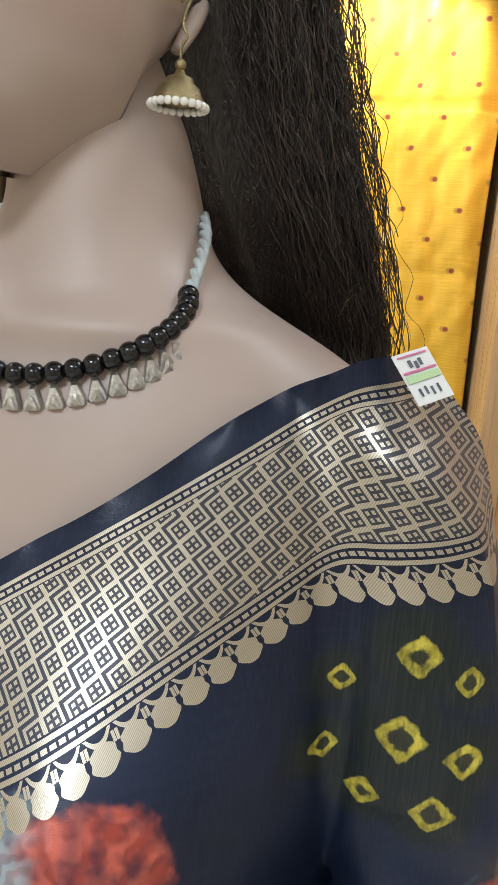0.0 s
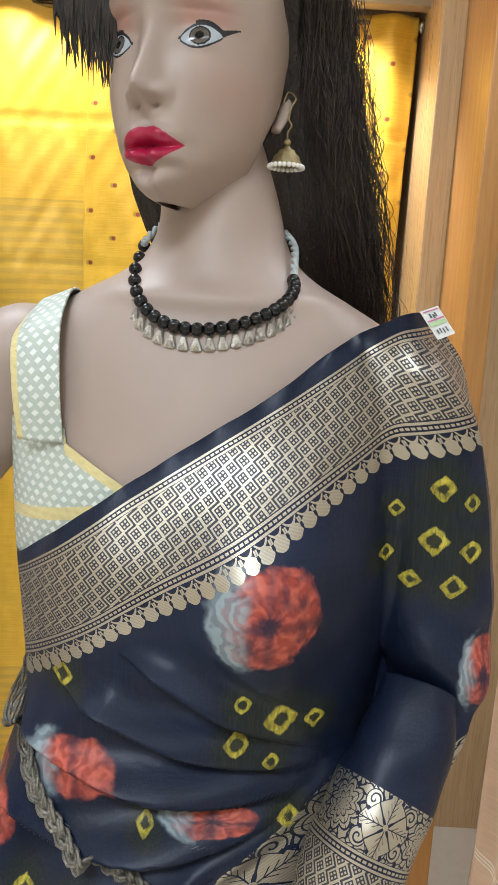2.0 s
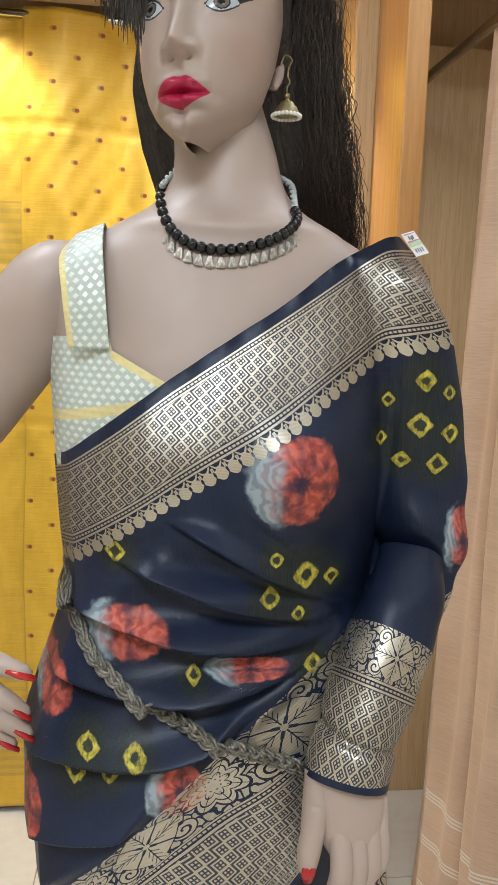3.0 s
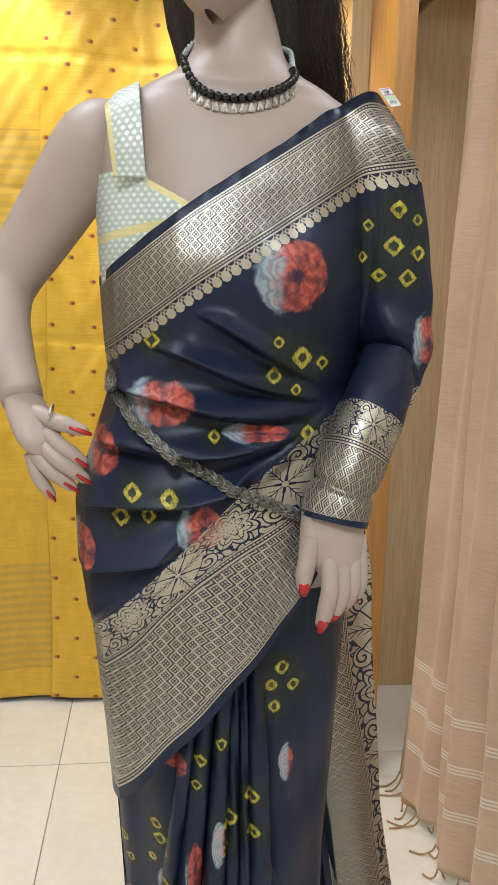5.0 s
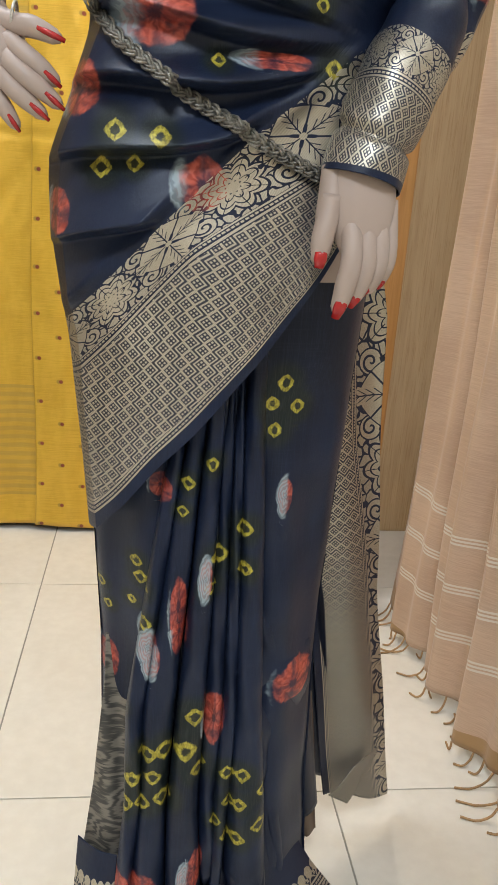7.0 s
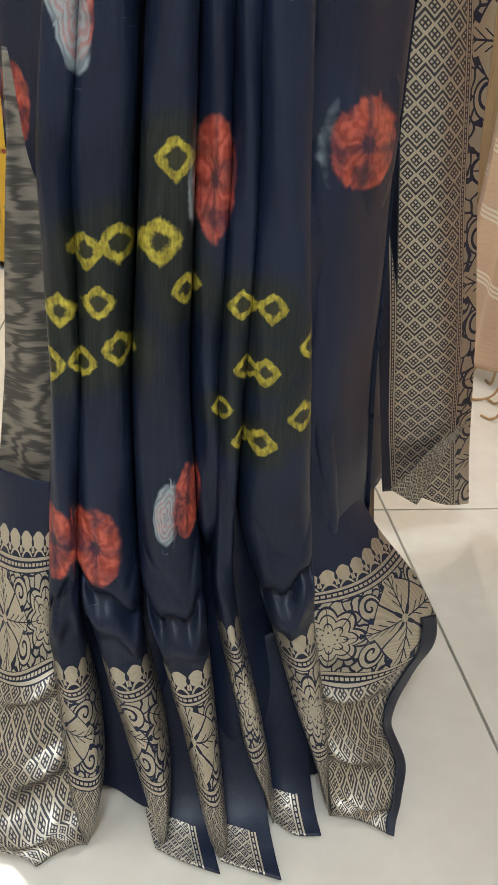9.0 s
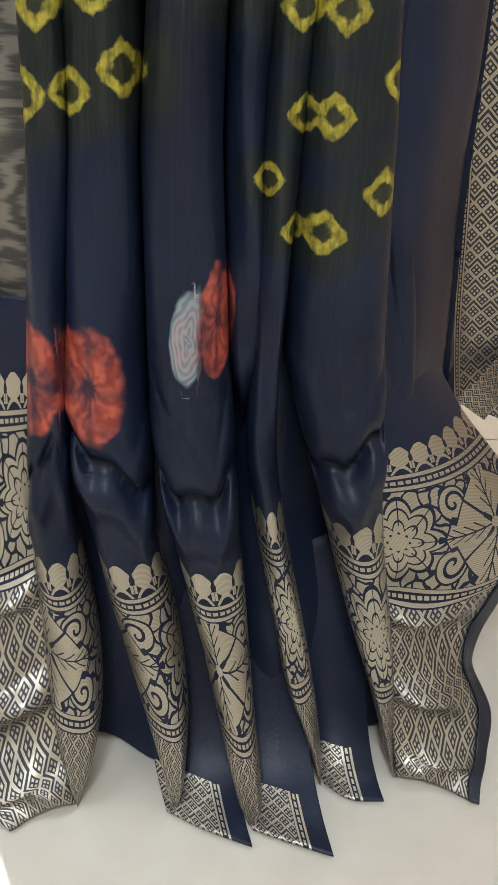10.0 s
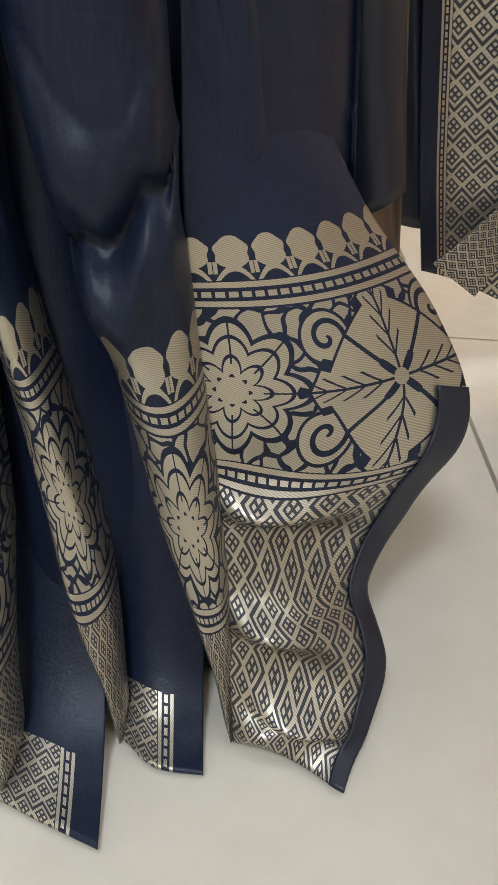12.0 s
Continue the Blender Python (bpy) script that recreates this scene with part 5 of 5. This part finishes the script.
# its lower corner is turned up, showing the bright side
k = np.linspace(0, 1, 30)
tri = np.array([(0.096, 0.752, 0.104), (0.130, 0.760, 0.080), (0.180, 0.785, 0.175)])
A, B = np.meshgrid(k, k, indexing="ij")
P = tri[0] * ((1 - A) * (1 - B))[..., None] + tri[1] * (A * (1 - B))[..., None] + tri[2] * B[..., None]
sheet("turned_corner", P[..., 0], P[..., 1] - 0.008 - 0.003 * np.sin(B * 9), P[..., 2], M_FLAP, saree, attrs={"hem": (B * 0.12, 0.02 + A * 0.03, 0 * A)}, thick=0.001)

# ---- blouse ----
def build_blouse():
    nu, nv = 140, 150
    ph = np.linspace(-np.pi / 2, 0.25, nu)[:, None]
    k = np.linspace(0, 1, nv)[None, :]
    X = CX + T_HALF(1.2) * np.sin(ph) + 0 * k
    for _ in range(4):
        zt = np.where(X < -0.2135, 1.30, 1.292 - np.clip(X + 0.2135, 0, 1) * 0.55)
        low = np.minimum(LINE(X) - 0.010, zt - 0.002)
        Z = low + (zt - low) * k
        X = CX + (T_HALF(Z) + 0.002) * np.sin(ph)
    cup = 0.006 * np.exp(-((X + 0.19) / 0.03) ** 2 - ((Z - 1.235) / 0.03) ** 2)
    Y = torso_front(X, Z, 0.002) - cup * sstep(0.0, 0.03, Z - LINE(X))
    trim = (np.abs(Z - zt + 0.003) < 0.0035) & (X > -0.214) | (np.abs(Z - 1.243 - 0.2 * (X + 0.24)) < 0.004)
    ob = sheet("blouse", X, Y, Z, M_BLOUSE, attrs={"cloth": (X, Z, trim * 1.0)}, thick=0.001)
    # shoulder strap
    u = np.linspace(0, 1, 40)[:, None]
    v = np.linspace(0, 1, 90)[None, :]
    path = smooth_path([(-0.2285, 0.47, 1.292), (-0.232, 0.471, 1.325), (-0.2355, 0.484, 1.358), (-0.237, 0.515, 1.3755), (-0.237, 0.545, 1.379), (-0.236, 0.585, 1.368), (-0.232, 0.615, 1.33)], 90)
    Xs = path[None, :, 0] + (u - 0.5) * (0.029 + 0.006 * v)
    Zs = path[None, :, 2] - (u - 0.42) * -0.016 * (1 - np.abs(2 * v - 1)) - 0.02 * np.clip(0.35 - u, 0, 1) * sstep(0.2, 0.5, v) 
    Ys = path[None, :, 1] + 0.012 * np.clip(0.4 - u, 0, 1) * (1 - v) - 0.002
    trim = (u < 0.14) * 1.0 + 0 * v
    Xs, Ys, Zs, trim = np.broadcast_arrays(Xs, Ys, Zs, trim)
    sheet("strap", Xs, Ys, Zs, M_BLOUSE, ob, attrs={"cloth": (Xs, v * 0.2 + 0 * Xs, trim)}, thick=0.0015)
    return tagged(ob, "pale mint brocade blouse with gold trim and wide strap", "blouse")


build_blouse()

# ---- waist chain ----
def build_chain():
    xs = np.linspace(-0.262, -0.066, 170)
    zc = np.interp(xs, [-0.262, -0.245, -0.223, -0.192, -0.171, -0.121, -0.066], [1.125, 1.098, 1.070, 1.047, 1.034, 1.008, 0.985])
    xs = np.maximum(xs, -0.2475 + 0.02 * (zc < 0))
    yc_ = drape_front(np.clip(xs, -0.243, 0), zc) - 0.005
    yc_[:12] += np.linspace(0.06, 0, 12)
    thing = new("waist_chain")
    tagged(thing, "braided silver waist chain laid over the saree", "waist chain")
    d = np.gradient(np.stack([xs, zc], 1), axis=0)
    d /= np.linalg.norm(d, axis=1)[:, None]
    t = np.arange(len(xs)) * 0.33
    for k in range(3):
        w = 0.0037 * np.sin(t + k * 2.094)
        h = 0.0022 * np.sin(2 * (t + k * 2.094))
        for q in (-0.0013, 0.0013):
            pts = np.stack([xs - d[:, 1] * (w + q), yc_ + h - 0.002, zc + d[:, 0] * (w + q)], 1)
            r = 0.0012 + 0.0003 * np.sin(np.arange(len(xs)) * 2.6)
            v, f = tube(pts, list(r), 7)
            link_mesh("strand", v, f, M_CHAIN, thing)
    return thing


build_chain()


# ---- necklace ----
def ball(centre, r, n=14):
    bm = bmesh.new()
    bmesh.ops.create_uvsphere(bm, u_segments=n + 4, v_segments=n, radius=r)
    bmesh.ops.translate(bm, verts=bm.verts, vec=centre)
    for f in bm.faces:
        f.smooth = True
    return bm


def neck_curve(a):
    """Place on the necklace; a runs from -1 (one end) to 1."""
    x = -0.1285 + 0.0505 * math.sin(a * 1.75) / math.sin(1.75) + 0.0008
    drop = math.cos((a + 0.19 * (1 - a * a)) * 1.5) if abs(a) < 1.04 else 0
    z = 1.412 - 0.0092 * a - 0.0475 * drop
    y = 0.528 - 0.010 * (a + 1) / 2 - 0.046 * drop
    neck = 0.545 - math.sqrt(max(0.0, float(np.interp(z, [1.37, 1.40, 1.425, 1.455], [0.062, 0.050, 0.0435, 0.0415])) ** 2 - (x - CX) ** 2))
    skin = min(neck, float(torso_front(x, z)))
    return Vector((x, min(skin - 0.0035, 0.56), z))


def build_necklace():
    thing = new("necklace")
    tagged(thing, "short necklace of black beads and silver pendants", "necklace")
    n = 25
    for i in range(n):
        a = -1 + 2 * i / (n - 1)
        p = neck_curve(a)
        part("bead", ball(p, 0.0043), M_BLACK, thing)
        if 0 < i < n - 1:
            q = neck_curve(a + 0.05) if i < n // 2 else neck_curve(a - 0.05)
            t = (neck_curve(a + 0.02) - neck_curve(a - 0.02)).normalized()
            down = Vector((0, 0, -1))
            down = (down - t * down.dot(t) * 0.55).normalized()
            out = Vector((p.x + 0.1285, p.y - 0.56, 0)).normalized()
            pend = Pile()
            c = p + down * 0.0045 + out * 0.002
            side = down.cross(out).normalized()
            ring = []
            for lay, off in ((0.0, -0.0008), (1.0, 0.0012)):
                for du, dd in ((-0.0013, 0), (0.0013, 0), (0.0041, 0.0080), (0.0034, 0.0092), (-0.0034, 0.0092), (-0.0041, 0.0080)):
                    sc = 1 - 0.18 * lay
                    ring.append(c + side * du * sc + down * (0.0046 + (dd - 0.0046) * sc) + out * off)
            faces = [tuple(range(6, 12)), tuple(range(5, -1, -1))] + [(k, (k + 1) % 6, 6 + (k + 1) % 6, 6 + k) for k in range(6)]
            pend.add(ring, faces)
            ring2 = [c + side * du * 0.55 + down * (0.0066 + (dd - 0.0056) * 0.5) + out * 0.002 for du, dd in ((-0.0012, 0), (0.0012, 0), (0.0044, 0.0098), (-0.0044, 0.0098))]
            pend.add(ring2 + [sum(ring2, Vector()) / 4 + out * 0.0012], [(0, 1, 4), (1, 2, 4), (2, 3, 4), (3, 0, 4)])
            pend.link("pendant", M_SILVER, thing, "engraved silver triangle pendant", smooth=False)
    for sgn, pts in ((-1, [neck_curve(-1), (-0.176, 0.535, 1.422), (-0.168, 0.545, 1.432), (-0.16, 0.565, 1.44)]), (1, [neck_curve(1), (-0.0765, 0.515, 1.412), (-0.077, 0.527, 1.423), (-0.083, 0.55, 1.433)])):
        p = smooth_path(pts, 30)
        pile = Pile()
        for k in range(2):
            ph = np.arange(30) * 0.9 + k * math.pi
            pile.add(*tube(p + np.stack([0.0013 * np.cos(ph), 0 * ph, 0.0013 * np.sin(ph)], 1), 0.0016, 7))
        pile.link("cord", M_CORD, thing, "grey twisted cord")
    return thing


build_necklace()


# ---- earring ----
def build_earring():
    thing = new("earring")
    tagged(thing, "antique brass bell earring with a ring of pearls", "earring")
    cx, cy, cz = -0.0865, 0.503, 1.468
    prof = [(0.0, 0.0135), (0.0016, 0.0130), (0.0022, 0.0115), (0.0048, 0.0105), (0.0056, 0.0085), (0.0078, 0.0070), (0.0086, 0.0045), (0.0102, 0.002), (0.0104, 0.0)]
    n = 36
    verts = [(cx + r * math.cos(2 * math.pi * k / n), cy + r * math.sin(2 * math.pi * k / n), cz + z) for r, z in prof for k in range(n)]
    faces = [(i * n + k, i * n + (k + 1) % n, (i + 1) * n + (k + 1) % n, (i + 1) * n + k) for i in range(len(prof) - 1) for k in range(n)]
    link_mesh("dome", verts, faces, M_BRASS, thing)
    for k in range(22):
        a = 2 * math.pi * k / 22
        part("pearl", ball((cx + 0.0104 * math.cos(a), cy + 0.0104 * math.sin(a), cz + 0.0005), 0.0016, 8), M_PEARL, thing)
    part("pearl", ball((cx, cy, cz + 0.0150), 0.0022, 8), M_BRASS, thing, "small brass ball")
    hook = smooth_path([(cx, cy, cz + 0.015), (cx - 0.0002, cy, cz + 0.021), (cx + 0.0018, cy, cz + 0.025), (cx, cy, cz + 0.029), (cx + 0.001, cy + 0.002, cz + 0.036), (cx + 0.0035, cy + 0.004, cz + 0.042), (cx - 0.001, cy + 0.01, cz + 0.047), (cx - 0.004, cy + 0.012, cz + 0.040)], 50)
    v, f = tube(hook, 0.0006, 8)
    link_mesh("hook", v, f, M_BRASS, thing)
    return thing


build_earring()


# ---- bindi ----
facing, across = Vector((-0.358, -0.934, 0)), Vector((0.934, -0.358, 0))
brow_at = Vector((-0.1428, 0.5232, 1.5565)) + facing * 0.0745
bv, bf = tube([brow_at - facing * 0.003, brow_at, brow_at + facing * 0.0012, brow_at + facing * 0.0018], [0.0034, 0.0034, 0.0026, 0.0010], 20)
tagged(link_mesh("bindi", bv, bf, M_BINDI), "small round golden bindi stuck on the mannequin's forehead", "bindi")


# ---- finger ring ----
pts = [(-0.2985 + 0.0015 * math.cos(a), 0.4405 + 0.0092 * math.sin(a), 1.0785 + 0.0092 * math.cos(a)) for a in np.linspace(0, 2 * math.pi, 33)]
rv, rf = tube(pts, 0.0013, 8)
tagged(link_mesh("finger_ring", rv, rf, M_SILVER), "thin silver ring on the mannequin's thumb", "ring")


# ---- price tag ----
def build_tag():
    thing = new("price_tag")
    tagged(thing, "small white paper price tag with handwriting, pinned to the shoulder", "price tag")
    o, ux, uy = Vector((0.002, 0.487, 1.3845)), Vector((0.013, 0.010, 0.0045)), Vector((0.012, -0.004, -0.0165))
    nrm = ux.cross(uy).normalized()
    if nrm.y > 0:
        nrm = -nrm

    def patch(name, a0, a1, b0, b1, lift, mat, label=""):
        v = []
        for k in (0, 1):
            for a, b in ((a0, b0), (a1, b0), (a1, b1), (a0, b1)):
                v.append(o + ux * a + uy * b + nrm * (lift + k * 0.0003))
        link_mesh(name, v, [(0, 1, 2, 3), (4, 7, 6, 5), (0, 4, 5, 1), (1, 5, 6, 2), (2, 6, 7, 3), (3, 7, 4, 0)], mat, thing, label, smooth=False)

    patch("card", 0, 1, 0, 1, 0, M_PAPER)
    patch("stripe", 0.05, 0.95, 0.36, 0.40, 0.0005, M_PINK, "pink printed line")
    patch("stripe", 0.05, 0.95, 0.44, 0.58, 0.0005, M_GREEN, "pale green printed band")
    patch("stripe", 0.10, 0.9, 0.06, 0.09, 0.0005, M_PINK, "pink printed line")
    for a, b in ((0.3, 0.16), (0.45, 0.2), (0.58, 0.16)):
        patch("ink_bar", a, a + 0.08, b, b + 0.14, 0.0005, M_INK, "handwritten ink mark")
    for a, b in ((0.2, 0.7), (0.36, 0.68), (0.52, 0.72), (0.7, 0.7)):
        patch("ink_bar", a, a + 0.05, b, b + 0.16, 0.0005, M_INK, "handwritten ink mark")


build_tag()


# ---- wig ----
def build_wig():
    zs = np.concatenate([np.linspace(1.10, 1.6, 110), np.linspace(1.605, 1.645, 14)])
    xl = np.interp(zs, [1.1, 1.30, 1.423, 1.458, 1.5, 1.55, 1.60, 1.63, 1.645], [-0.16, -0.165, -0.176, -0.189, -0.198, -0.198, -0.185, -0.16, -0.13])
    xr = np.interp(zs, [1.1, 1.30, 1.386, 1.489, 1.575, 1.61, 1.635, 1.645], [0.012, 0.008, -0.004, -0.036, -0.056, -0.066, -0.09, -0.115])
    fr = np.interp(zs, [1.1, 1.38, 1.40, 1.44, 1.5, 1.55, 1.58, 1.61, 1.645], [0.66, 0.63, 0.600, 0.565, 0.535, 0.515, 0.49, 0.49, 0.53])
    bk = np.interp(zs, [1.1, 1.4, 1.5, 1.58, 1.645], [0.70, 0.68, 0.655, 0.635, 0.56])
    th = np.linspace(0, 2 * np.pi, 160, endpoint=False)[:, None]
    mx, hx = (xl + xr) / 2, (xr - xl) / 2
    my, hy = (fr + bk) / 2, (bk - fr) / 2
    lump = 1 + 0.05 * np.sin(th * 9 + 3 * np.sin(zs * 14)) + 0.03 * np.sin(th * 23 + 5 * zs) + 0.02 * np.sin(th * 51 + 9 * zs)
    c, s = np.cos(th), np.sin(th)
    X = mx + hx * np.sign(c) * np.abs(c) ** 0.8 * lump
    Y = my + hy * np.sign(s) * np.abs(s) ** 0.8 * lump
    ob = sheet("wig", X, Y, np.broadcast_to(zs, X.shape), M_HAIR, loop=True)
    tagged(ob, "long loose dark brown wig falling behind the shoulders", "wig")
    rng = random.Random(11)
    pile = Pile()
    # loose strands over the mass, at its outer side and at the ends
    for i in range(950):
        j = rng.random() ** 0.7
        a = -0.9 + 1.0 * j if i % 3 else rng.uniform(-1.1, 0.15)
        top, low = rng.uniform(1.50, 1.62), rng.uniform(1.30, 1.46)
        grow = rng.uniform(1.0, 1.12) + (0.22 * rng.random() if i % 7 == 0 else 0)
        pts = []
        ph0, fr0, amp = rng.uniform(0, 6), rng.uniform(9, 34), rng.uniform(0.001, 0.0045)
        for t in np.linspace(0, 1, 18):
            z = top + (low - top) * t
            k = int(np.clip(np.searchsorted(zs, z), 0, len(zs) - 1))
            ca, sa = math.cos(a), math.sin(a)
            g = grow + 0.05 * t * math.sin(ph0 * 3)
            x = mx[k] + hx[k] * math.copysign(abs(ca) ** 0.8, ca) * g + amp * math.sin(t * fr0 + ph0)
            y = my[k] + hy[k] * math.copysign(abs(sa) ** 0.8, sa) * min(g, 1.06) + amp * math.cos(t * fr0 * 1.2 + ph0)
            pts.append((x, y, z))
        pile.add(*tube(smooth_path(pts, 40), rng.uniform(0.00012, 0.00034), 4, caps=False), slot=i % 2)
    # fringe on the far side of the face
    for i in range(230):
        x0 = rng.uniform(-0.226, -0.192)
        zb = 1.50 + rng.uniform(0, 0.05) + 0.6 * max(0, -0.2 - x0)
        sway = rng.uniform(-0.006, 0.006)
        pts = [(x0 + 0.02, 0.50, 1.63), (x0 + 0.004, 0.475 + rng.uniform(-0.01, 0.01), 1.59), (x0, 0.478, 1.55), (x0 + sway + 0.003, 0.482, zb)]
        p, r = smooth_path(pts, 16, [0.0018, 0.0019, 0.0014, 0.0002])
        pile.add(*tube(p, list(np.maximum(r, 0.0002)), 5, caps=False))
    tagged(pile.link("loose_hair", [M_HAIR, M_STRAND], ob, "fine loose dark strands"), kind="stuff")
    return ob


build_wig()

# ---- floor: glazed tiles on a bed of grout ----
floor = box("floor", -1.9, 1.9, -2.3, 2.18, -0.08, -0.003, M_GROUT, kind="structure", label="glossy cream tiled shop floor", category="floor")
TX, TY, OX, OY = 0.582, 0.73, 0.137, 0.868
tile_mesh = None
for i in range(-3, 3):
    for j in range(-4, 2):
        if tile_mesh is None:
            tile_mesh = bpy.data.meshes.new("tile")
            bm = box_bm(0.0015, TX - 0.0015, 0.0015, TY - 0.0015, -0.008, 0.0, 0.0008)
            bm.to_mesh(tile_mesh)
            bm.free()
            tile_mesh.materials.append(M_TILE)
        ob = new("tile", tile_mesh)
        ob.location = (OX + i * TX, OY + j * TY, 0)
        ob.parent = floor
